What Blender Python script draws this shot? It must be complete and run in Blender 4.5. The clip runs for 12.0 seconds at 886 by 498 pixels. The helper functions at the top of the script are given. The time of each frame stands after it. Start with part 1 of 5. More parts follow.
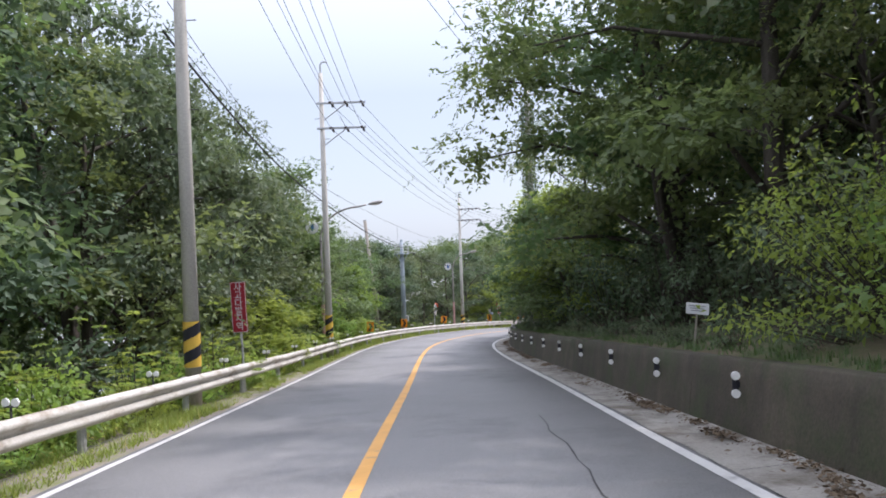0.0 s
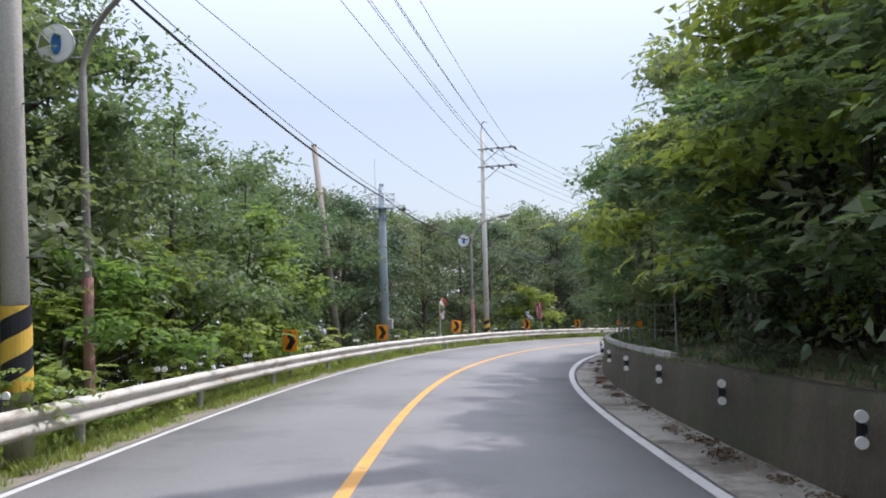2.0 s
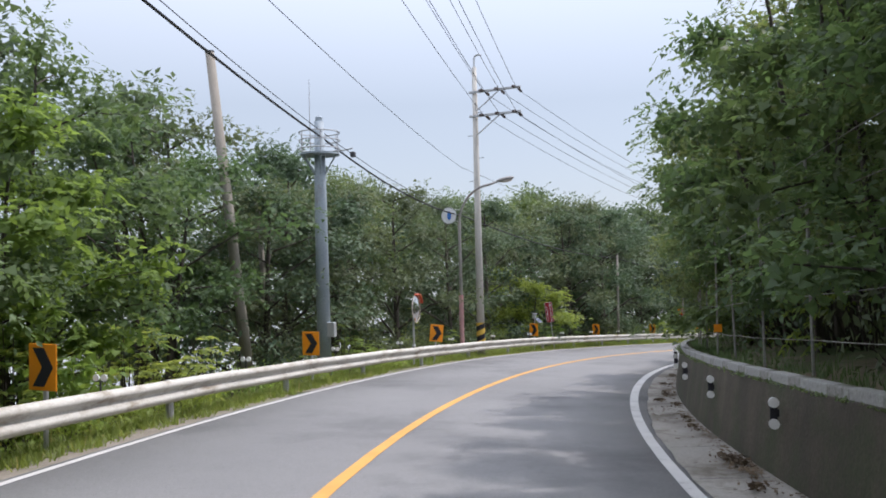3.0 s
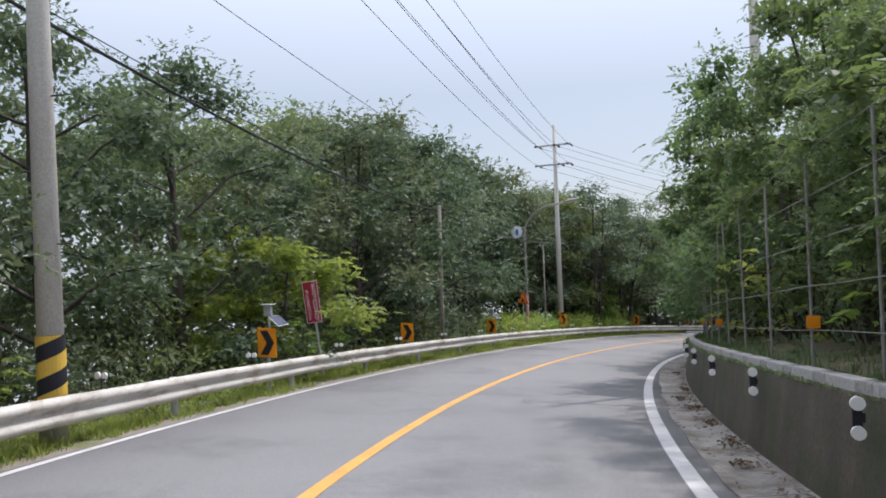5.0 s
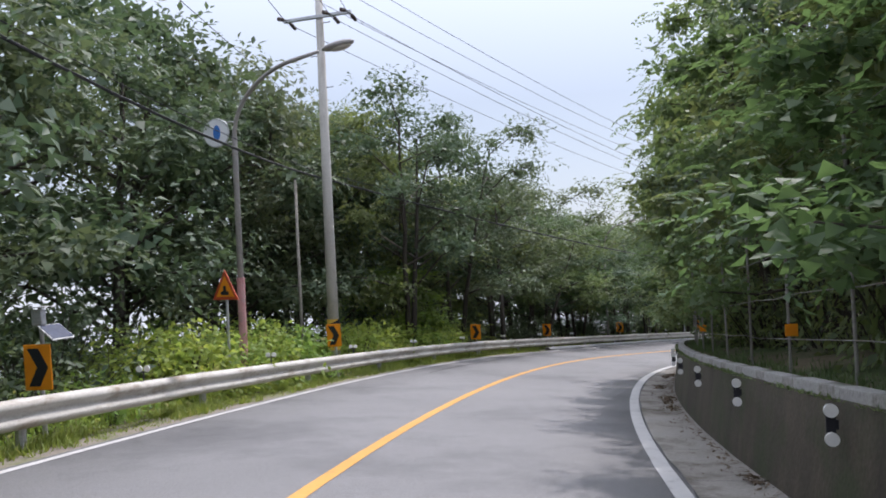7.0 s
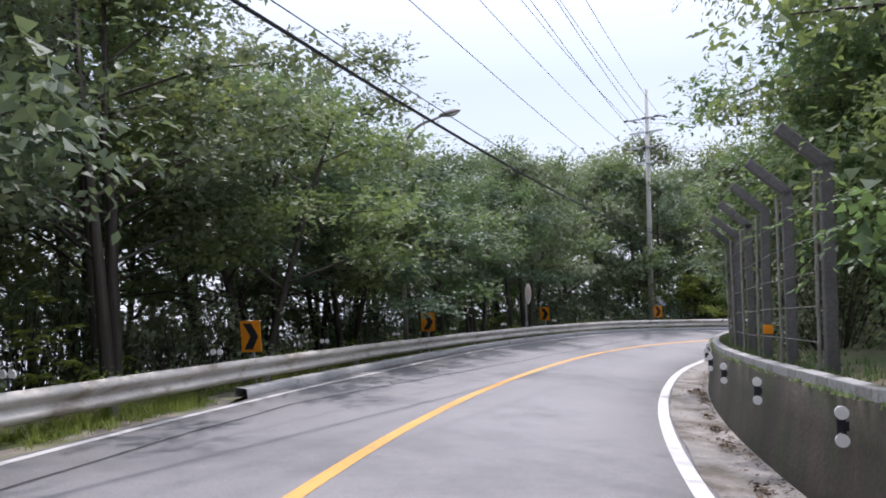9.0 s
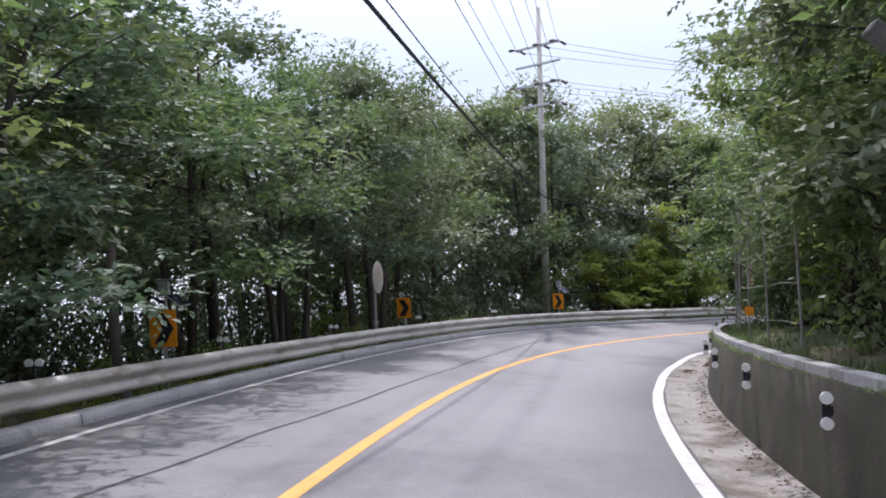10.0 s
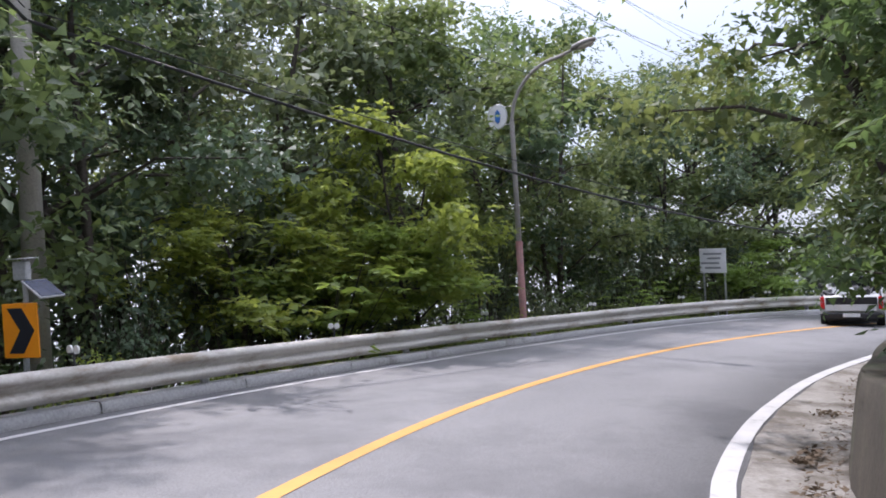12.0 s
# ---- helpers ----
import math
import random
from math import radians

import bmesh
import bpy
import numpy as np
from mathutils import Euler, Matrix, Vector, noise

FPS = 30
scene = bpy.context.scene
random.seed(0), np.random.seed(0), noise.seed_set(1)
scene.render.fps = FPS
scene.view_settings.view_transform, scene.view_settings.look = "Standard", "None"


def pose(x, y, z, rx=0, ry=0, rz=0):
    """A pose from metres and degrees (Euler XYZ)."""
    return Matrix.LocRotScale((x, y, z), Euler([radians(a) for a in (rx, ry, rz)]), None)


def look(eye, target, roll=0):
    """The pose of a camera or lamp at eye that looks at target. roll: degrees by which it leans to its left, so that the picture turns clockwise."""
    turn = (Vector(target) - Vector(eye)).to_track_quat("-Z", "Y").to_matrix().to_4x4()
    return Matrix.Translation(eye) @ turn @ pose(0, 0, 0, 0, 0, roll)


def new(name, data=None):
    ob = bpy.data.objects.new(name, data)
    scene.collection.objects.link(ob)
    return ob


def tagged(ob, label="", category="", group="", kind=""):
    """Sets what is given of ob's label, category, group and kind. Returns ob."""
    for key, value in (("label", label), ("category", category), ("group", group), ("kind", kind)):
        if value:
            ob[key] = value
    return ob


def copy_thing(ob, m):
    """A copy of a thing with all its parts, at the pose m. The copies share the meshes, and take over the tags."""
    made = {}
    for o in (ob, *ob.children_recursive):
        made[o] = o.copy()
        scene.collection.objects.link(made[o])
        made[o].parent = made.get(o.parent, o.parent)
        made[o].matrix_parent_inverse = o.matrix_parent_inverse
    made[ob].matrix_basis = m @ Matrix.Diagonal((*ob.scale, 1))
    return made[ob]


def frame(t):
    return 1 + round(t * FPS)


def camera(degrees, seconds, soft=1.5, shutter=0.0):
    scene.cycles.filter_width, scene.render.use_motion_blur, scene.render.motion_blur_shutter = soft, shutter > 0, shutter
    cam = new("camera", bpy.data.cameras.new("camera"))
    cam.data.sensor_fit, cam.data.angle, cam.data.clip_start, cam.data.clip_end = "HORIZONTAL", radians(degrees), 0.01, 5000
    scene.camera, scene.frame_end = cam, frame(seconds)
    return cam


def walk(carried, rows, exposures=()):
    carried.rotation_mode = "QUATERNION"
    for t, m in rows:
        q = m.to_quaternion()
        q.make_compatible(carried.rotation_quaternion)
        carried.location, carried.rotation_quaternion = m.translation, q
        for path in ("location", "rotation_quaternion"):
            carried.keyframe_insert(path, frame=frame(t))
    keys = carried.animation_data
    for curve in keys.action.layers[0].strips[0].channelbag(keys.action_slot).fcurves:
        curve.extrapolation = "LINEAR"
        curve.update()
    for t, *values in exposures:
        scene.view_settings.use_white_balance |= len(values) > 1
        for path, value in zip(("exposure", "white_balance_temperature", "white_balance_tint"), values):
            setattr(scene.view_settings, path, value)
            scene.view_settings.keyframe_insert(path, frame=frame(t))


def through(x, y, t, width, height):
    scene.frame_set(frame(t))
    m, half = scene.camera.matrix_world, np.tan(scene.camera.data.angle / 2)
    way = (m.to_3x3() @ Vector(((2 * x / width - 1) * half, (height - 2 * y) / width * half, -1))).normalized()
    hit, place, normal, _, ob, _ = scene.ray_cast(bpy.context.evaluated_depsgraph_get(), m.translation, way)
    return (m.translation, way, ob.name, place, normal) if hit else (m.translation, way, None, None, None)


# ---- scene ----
cam = camera(61.3, 12.0, 1.8)
PATH = [
    (0, (0.000, 0.000, 1.350), (-0.010, 2.000, 1.340), -2),
    (0.5, (-0.009, 6.279, 0.697), (-0.038, 8.279, 0.690), -1.8),
    (1, (-0.098, 12.424, 0.147), (-0.139, 14.423, 0.147), -1.5),
    (1.5, (-0.178, 18.487, -0.448), (-0.222, 20.486, -0.446), -1.4),
    (2, (-0.065, 24.279, -1.065), (-0.115, 26.279, -1.056), -1.5),
    (2.5, (0.189, 29.720, -1.602), (0.132, 31.719, -1.582), -1.4),
    (2.7, (0.307, 31.825, -1.797), (0.250, 33.824, -1.775), -1.4),
    (4.3, (1.877, 47.719, -3.208), (2.093, 49.708, -3.200), -2.2),
    (4.5, (2.356, 49.651, -3.386), (2.643, 51.631, -3.383), -2.3),
    (5, (3.723, 54.560, -3.832), (4.192, 56.504, -3.832), -2.2),
    (5.5, (5.474, 59.520, -4.312), (6.085, 61.425, -4.309), -1.8),
    (6, (7.852, 64.570, -4.899), (8.570, 66.437, -4.888), -1.9),
    (6.5, (10.523, 69.574, -5.464), (11.340, 71.399, -5.447), -2.1),
    (7, (13.378, 74.487, -6.060), (14.292, 76.266, -6.040), -2.7),
    (7.5, (16.488, 79.221, -6.625), (17.497, 80.947, -6.606), -3.5),
    (7.7, (17.809, 81.043, -6.842), (18.865, 82.742, -6.824), -3.6),
    (9.3, (30.054, 94.332, -8.572), (31.487, 95.726, -8.608), -2.1),
    (9.5, (31.785, 95.715, -8.812), (33.265, 97.060, -8.854), -2.1),
    (10, (36.273, 98.937, -9.422), (37.869, 100.142, -9.474), -2.6),
    (10.5, (40.952, 101.760, -10.089), (42.658, 102.803, -10.131), -3.3),
    (11, (45.657, 104.020, -10.718), (47.461, 104.883, -10.753), -3.8),
    (11.5, (50.170, 105.581, -11.214), (52.062, 106.230, -11.241), -3.8),
    (12, (54.524, 106.411, -11.620), (56.476, 106.847, -11.647), -3.5),
]
# the clip's camera opens up in the shade
EXPOSURE = [(0, 0.66, 6300, 18), (1.0, 0.64, 6250, 17), (2.0, 0.54, 6250, 16), (2.5, 0.42, 6300, 15), (4.5, 0.3, 6350, 15), (7.0, 0.38, 6250, 17), (9.5, 0.64, 6150, 21), (10.5, 0.6, 6150, 21), (12, 0.72, 6150, 21)]
walk(cam, [(t, look(eye, target, roll)) for t, eye, target, roll in PATH], EXPOSURE)

# ---- light ----
SUN_AZ, SUN_EL = 61.5, 54.5        # clockwise from +y, above the horizon
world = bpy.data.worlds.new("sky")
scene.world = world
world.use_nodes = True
wn = world.node_tree.nodes
sky = wn.new("ShaderNodeTexSky")
sky.sky_type = "NISHITA"
sky.sun_disc = False
sky.sun_elevation, sky.sun_rotation = radians(SUN_EL), radians(SUN_AZ)
sky.air_density, sky.dust_density, sky.ozone_density = 1.0, 1.5, 1.5
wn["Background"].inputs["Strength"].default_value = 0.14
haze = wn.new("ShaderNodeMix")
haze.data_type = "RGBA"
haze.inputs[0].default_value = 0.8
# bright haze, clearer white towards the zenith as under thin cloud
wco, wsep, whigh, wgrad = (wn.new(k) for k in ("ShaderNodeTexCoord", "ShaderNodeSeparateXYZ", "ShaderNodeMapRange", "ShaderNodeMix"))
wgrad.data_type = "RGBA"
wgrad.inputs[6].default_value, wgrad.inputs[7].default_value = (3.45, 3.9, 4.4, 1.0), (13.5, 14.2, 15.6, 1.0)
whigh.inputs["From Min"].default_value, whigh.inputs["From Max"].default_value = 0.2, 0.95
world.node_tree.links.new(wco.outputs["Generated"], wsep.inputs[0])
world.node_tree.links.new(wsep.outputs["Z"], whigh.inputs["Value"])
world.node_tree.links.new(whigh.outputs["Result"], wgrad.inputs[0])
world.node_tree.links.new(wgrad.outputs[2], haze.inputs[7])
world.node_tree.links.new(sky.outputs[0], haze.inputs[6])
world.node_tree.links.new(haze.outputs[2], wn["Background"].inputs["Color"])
sun = new("sun", bpy.data.lights.new("sun", "SUN"))
sun.data.energy, sun.data.angle, sun.data.color = 2.7, radians(1.3), (1.0, 0.95, 0.89)
sun_dir = Vector((math.sin(radians(SUN_AZ)) * math.cos(radians(SUN_EL)), math.cos(radians(SUN_AZ)) * math.cos(radians(SUN_EL)), math.sin(radians(SUN_EL))))
sun.matrix_world = look((0, 0, 60), Vector((0, 0, 60)) - sun_dir)

# ---- materials ----


def shader(name):
    m = bpy.data.materials.new(name)
    m.use_nodes = True
    return m, m.node_tree.nodes, m.node_tree.links, m.node_tree.nodes["Principled BSDF"]


def noise_node(n, l, scale, detail=4.0, rough=0.6, stretch=None):
    co = n.new("ShaderNodeTexCoord")
    tex = n.new("ShaderNodeTexNoise")
    tex.inputs["Scale"].default_value, tex.inputs["Detail"].default_value, tex.inputs["Roughness"].default_value = scale, detail, rough
    if stretch:
        mp = n.new("ShaderNodeMapping")
        mp.inputs["Scale"].default_value = stretch
        l.new(co.outputs["Object"], mp.inputs["Vector"])
        l.new(mp.outputs[0], tex.inputs["Vector"])
    else:
        l.new(co.outputs["Object"], tex.inputs["Vector"])
    return tex


def ramp(n, l, src, lo, hi, a=(0, 0, 0), b=(1, 1, 1)):
    r = n.new("ShaderNodeValToRGB")
    r.color_ramp.elements[0].position, r.color_ramp.elements[1].position = lo, hi
    r.color_ramp.elements[0].color, r.color_ramp.elements[1].color = (*a, 1), (*b, 1)
    l.new(src, r.inputs[0])
    return r.outputs[0]


def blend(n, l, fac, a, b, kind="MIX"):
    x = n.new("ShaderNodeMix")
    x.data_type, x.blend_type = "RGBA", kind
    for value, sock in ((fac, x.inputs[0]), (a, x.inputs[6]), (b, x.inputs[7])):
        if isinstance(value, (int, float)):
            sock.default_value = value
        elif isinstance(value, tuple):
            sock.default_value = (*value, 1)
        else:
            l.new(value, sock)
    return x.outputs[2]


def surface(name, a, b, rough=0.8, metal=0.0, scale=1.2, fine=25.0, bump=0.25, stain=None, stain_scale=0.6, stain_at=(0.52, 0.66), stretch=None, grain=0.3, spec=0.3):
    """Two colours mixed at a large and a small scale, stains of a third, and relief from the grain."""
    m, n, l, p = shader(name)
    big, small = noise_node(n, l, scale, stretch=stretch), noise_node(n, l, fine, 3.0)
    colour = blend(n, l, ramp(n, l, big.outputs[0], 0.35, 0.65), a, b)
    colour = blend(n, l, grain, colour, ramp(n, l, small.outputs[0], 0.25, 0.75, tuple(0.45 * v for v in a), tuple(min(1.0, 1.5 * v) for v in b)))
    if stain:
        st = noise_node(n, l, stain_scale, 6.0, 0.7, stretch)
        colour = blend(n, l, ramp(n, l, st.outputs[0], *stain_at), colour, stain)
    l.new(colour, p.inputs["Base Color"])
    p.inputs["Roughness"].default_value, p.inputs["Metallic"].default_value = rough, metal
    p.inputs["Specular IOR Level"].default_value = spec
    bp = n.new("ShaderNodeBump")
    bp.inputs["Strength"].default_value, bp.inputs["Distance"].default_value = bump, 0.02
    l.new(small.outputs[0], bp.inputs["Height"])
    l.new(bp.outputs[0], p.inputs["Normal"])
    return m


def leaf_material(name, dark, light, glow, through=0.38, yellow=None):
    """Leaves: each one its own shade, patches over the crown, light that passes through."""
    m, n, l, p = shader(name)
    geo, info = n.new("ShaderNodeNewGeometry"), n.new("ShaderNodeObjectInfo")
    colour = blend(n, l, geo.outputs["Random Per Island"], dark, light)
    patch = noise_node(n, l, 0.45, 3.0)
    colour = blend(n, l, ramp(n, l, patch.outputs[0], 0.42, 0.7), colour, tuple(0.72 * v for v in dark))
    tone = ramp(n, l, info.outputs["Random"], 0.0, 1.0, (0.72, 0.86, 0.8), (1.18, 1.08, 0.95))
    colour = blend(n, l, 1.0, colour, tone, "MULTIPLY")
    if yellow:
        colour = blend(n, l, ramp(n, l, geo.outputs["Random Per Island"], 0.93, 0.97), colour, yellow)
    l.new(colour, p.inputs["Base Color"])
    p.inputs["Roughness"].default_value, p.inputs["Specular IOR Level"].default_value = 0.55, 0.36
    tr, mix = n.new("ShaderNodeBsdfTranslucent"), n.new("ShaderNodeMixShader")
    l.new(blend(n, l, 1.0, blend(n, l, 0.5, colour, glow), tone, "MULTIPLY"), tr.inputs["Color"])
    mix.inputs[0].default_value = through
    l.new(p.outputs[0], mix.inputs[1])
    l.new(tr.outputs[0], mix.inputs[2])
    l.new(mix.outputs[0], n["Material Output"].inputs["Surface"])
    return m


def paint(name, colour, rough=0.5, wear=(0.2, 0.2, 0.2), amount=(0.58, 0.7), metal=0.0, scale=6.0):
    return surface(name, colour, tuple(0.86 * v for v in colour), rough, metal, 2.0, 30.0, 0.05, wear, scale, amount, grain=0.08)


ASPHALT = surface("asphalt", (0.16, 0.159, 0.162), (0.215, 0.213, 0.215), 0.66, 0, 0.22, 60.0, 0.5, (0.118, 0.118, 0.122), 0.35, (0.5, 0.72), (1.0, 1.0, 1.0), 0.42)
SEAL = surface("crack_seal", (0.035, 0.035, 0.037), (0.06, 0.06, 0.06), 0.7)
YELLOW_LINE = paint("yellow_line_paint", (0.64, 0.335, 0.085), 0.6, (0.24, 0.2, 0.15), (0.6, 0.72), 0, 3.0)
WHITE_LINE = paint("white_line_paint", (0.53, 0.522, 0.51), 0.65, (0.28, 0.275, 0.27), (0.56, 0.72), 0, 4.0)
CONCRETE = surface("gutter_concrete", (0.215, 0.20, 0.18), (0.29, 0.275, 0.25), 0.9, 0, 0.9, 30.0, 0.5, (0.12, 0.105, 0.085), 1.0, (0.47, 0.62))
WALL, n, l, p = shader("stained_wall_concrete")
streak, blotch, grit = noise_node(n, l, 2.4, 3.5, 0.6, (1.0, 1.0, 0.2)), noise_node(n, l, 0.55, 5.0, 0.65), noise_node(n, l, 26.0, 3.0)
colour = blend(n, l, ramp(n, l, blotch.outputs[0], 0.3, 0.7), (0.044, 0.037, 0.027), (0.09, 0.076, 0.055))
colour = blend(n, l, 0.8, colour, ramp(n, l, streak.outputs[0], 0.25, 0.75, (0.55, 0.55, 0.55), (1.35, 1.33, 1.28)), "MULTIPLY")
colour = blend(n, l, ramp(n, l, noise_node(n, l, 1.3, 6.0, 0.7).outputs[0], 0.46, 0.66), colour, (0.045, 0.055, 0.024))
colour = blend(n, l, 0.5, colour, ramp(n, l, grit.outputs[0], 0.3, 0.75, (0.45, 0.45, 0.45), (1.25, 1.25, 1.25)), "MULTIPLY")
l.new(colour, p.inputs["Base Color"])
p.inputs["Roughness"].default_value = 0.9
bp = n.new("ShaderNodeBump")
bp.inputs["Strength"].default_value, bp.inputs["Distance"].default_value = 0.3, 0.015
l.new(grit.outputs[0], bp.inputs["Height"])
l.new(bp.outputs[0], p.inputs["Normal"])
COPING = surface("coping_concrete", (0.3, 0.3, 0.29), (0.42, 0.415, 0.4), 0.9, 0, 1.4, 30.0, 0.4, (0.10, 0.095, 0.07), 1.4, (0.48, 0.62))
KERB = surface("kerb_concrete", (0.33, 0.33, 0.33), (0.42, 0.42, 0.41), 0.88, 0, 1.2, 30.0, 0.3, (0.16, 0.16, 0.14), 1.2, (0.55, 0.7))
POLE = surface("pole_concrete", (0.42, 0.40, 0.36), (0.52, 0.50, 0.46), 0.85, 0, 1.5, 35.0, 0.2, (0.27, 0.25, 0.22), 1.0, (0.5, 0.68), (1.0, 1.0, 0.25))
GREYPOLE = surface("blue_grey_pole_paint", (0.27, 0.32, 0.36), (0.34, 0.39, 0.43), 0.6, 0, 1.5, 30.0, 0.1, (0.2, 0.18, 0.16), 1.5, (0.55, 0.7), (1.0, 1.0, 0.3))
WOOD = surface("weathered_pole_wood", (0.23, 0.21, 0.18), (0.33, 0.30, 0.26), 0.9, 0, 1.2, 40.0, 0.4, (0.14, 0.12, 0.1), 1.0, (0.5, 0.7), (3.0, 3.0, 0.2))
PIPE = surface("weathered_pipe", (0.2, 0.2, 0.185), (0.3, 0.29, 0.27), 0.7, 0.1, 2.0, 30.0, 0.1, (0.2, 0.13, 0.08), 3.0)
GALV = surface("galvanised_steel", (0.40, 0.41, 0.42), (0.50, 0.51, 0.52), 0.5, 0.55, 2.0, 30.0, 0.05, (0.25, 0.22, 0.2), 3.0, (0.6, 0.75))
RAIL = surface("guardrail_steel", (0.46, 0.44, 0.40), (0.58, 0.56, 0.51), 0.62, 0.1, 0.9, 25.0, 0.08, (0.27, 0.22, 0.165), 1.3, (0.5, 0.68), (1.0, 1.0, 3.0), 0.18, 0.4)
LAMPGREY = surface("lamp_post_paint", (0.25, 0.24, 0.23), (0.33, 0.31, 0.29), 0.55, 0.2, 2.0, 30.0, 0.05, (0.28, 0.17, 0.1), 2.5, (0.58, 0.7))
SLEEVE = surface("faded_red_sleeve", (0.42, 0.20, 0.21), (0.52, 0.30, 0.29), 0.7, 0, 2.5, 30.0, 0.1, (0.3, 0.25, 0.24), 2.0)
IRON = surface("dark_iron", (0.045, 0.045, 0.05), (0.08, 0.08, 0.085), 0.6, 0.3)
CABLE = surface("cable_rubber", (0.02, 0.02, 0.022), (0.04, 0.04, 0.04), 0.6)
PORCELAIN = surface("insulator_brown", (0.06, 0.04, 0.035), (0.10, 0.075, 0.065), 0.3)
ORANGE = paint("orange_board", (0.86, 0.30, 0.015), 0.45, (0.5, 0.22, 0.06), (0.64, 0.76))
BLACK = paint("black_board", (0.022, 0.023, 0.03), 0.5, (0.07, 0.07, 0.07), (0.66, 0.78))
BANDYELLOW = paint("band_yellow", (0.66, 0.43, 0.07), 0.6, (0.25, 0.19, 0.1), (0.58, 0.7))
REDBOARD = paint("red_board", (0.36, 0.028, 0.045), 0.5, (0.25, 0.06, 0.06), (0.62, 0.75))
REDRIM = paint("red_rim", (0.52, 0.085, 0.035), 0.5, (0.3, 0.16, 0.1), (0.55, 0.7))
WHITE = paint("white_board", (0.74, 0.75, 0.76), 0.45, (0.5, 0.5, 0.48), (0.62, 0.75))
BLUE = paint("blue_board", (0.05, 0.17, 0.48), 0.45, (0.2, 0.3, 0.5), (0.62, 0.75))
GREYBAR = paint("grey_lettering", (0.24, 0.25, 0.27), 0.5)
BOARDBACK = surface("weathered_board_back", (0.46, 0.42, 0.37), (0.56, 0.51, 0.45), 0.6, 0, 2.0, 30.0, 0.05, (0.5, 0.3, 0.2), 1.6, (0.52, 0.66))
REFLECT = paint("reflector_white", (0.82, 0.82, 0.80), 0.25, (0.6, 0.6, 0.58), (0.66, 0.8))
POSTDARK = surface("fence_post_concrete", (0.10, 0.098, 0.095), (0.17, 0.165, 0.16), 0.9, 0, 1.5, 30.0, 0.3, (0.1, 0.1, 0.09), 1.4)
SOLAR = surface("solar_cells", (0.02, 0.03, 0.06), (0.04, 0.05, 0.09), 0.2)
SAND = surface("verge_grit", (0.19, 0.165, 0.135), (0.25, 0.22, 0.185), 0.95, 0, 1.5, 18.0, 0.8, (0.15, 0.165, 0.07), 1.1, (0.5, 0.64))
SOIL = surface("forest_soil", (0.085, 0.07, 0.045), (0.13, 0.11, 0.07), 0.95, 0, 0.8, 12.0, 0.6, (0.05, 0.075, 0.025), 0.5, (0.45, 0.6))
# pale and glossy, so that the added far sheet returns the sky's light
PALE_SHEET = surface("pale_far_sheet", (0.3, 0.31, 0.31), (0.4, 0.4, 0.39), 0.3, 0, 0.02, 0.4, 0.1, grain=0.1, spec=0.5)
LITTER = surface("leaf_litter", (0.075, 0.056, 0.04), (0.15, 0.11, 0.072), 0.95)
BARK = surface("bark", (0.045, 0.038, 0.032), (0.09, 0.078, 0.066), 0.95, 0, 2.0, 30.0, 0.6, stretch=(3.0, 3.0, 0.4))
LEAF_A = leaf_material("leaf_broad", (0.105, 0.15, 0.074), (0.172, 0.222, 0.108), (0.34, 0.44, 0.13), 0.38)
LEAF_B = leaf_material("leaf_deep", (0.09, 0.126, 0.083), (0.148, 0.19, 0.118), (0.28, 0.36, 0.15), 0.29)
LEAF_C = leaf_material("leaf_pinnate", (0.135, 0.2, 0.06), (0.23, 0.3, 0.09), (0.55, 0.68, 0.12), 0.5)
LEAF_E = leaf_material("leaf_fine", (0.092, 0.134, 0.072), (0.155, 0.204, 0.1), (0.34, 0.45, 0.13), 0.44)
LEAF_D = leaf_material("leaf_needle", (0.05, 0.08, 0.05), (0.085, 0.125, 0.075), (0.14, 0.21, 0.09), 0.3)
LEAF_K = leaf_material("leaf_vine", (0.19, 0.275, 0.07), (0.3, 0.4, 0.105), (0.6, 0.74, 0.14), 0.48, (0.3, 0.26, 0.08))
GRASS = leaf_material("grass_blades", (0.15, 0.21, 0.05), (0.28, 0.35, 0.09), (0.44, 0.52, 0.10), 0.4, (0.38, 0.31, 0.12))
CARWHITE = paint("car_white", (0.72, 0.73, 0.74), 0.25, (0.6, 0.6, 0.6), (0.7, 0.85))
CARDARK = surface("car_black_plastic", (0.02, 0.02, 0.022), (0.035, 0.035, 0.037), 0.5)
CARGLASS = surface("car_dark_glass", (0.012, 0.014, 0.016), (0.02, 0.022, 0.025), 0.06, spec=0.6, bump=0.0)
MIRROR = surface("convex_mirror", (0.62, 0.62, 0.61), (0.72, 0.72, 0.71), 0.12, 0.95, 2.0, 30.0, 0.02, (0.36, 0.32, 0.27), 3.0, (0.52, 0.68), grain=0.08)
TAIL = paint("tail_lamp_red", (0.55, 0.02, 0.02), 0.15)
RUBBER = surface("tyre_rubber", (0.018, 0.018, 0.018), (0.03, 0.03, 0.03), 0.85)

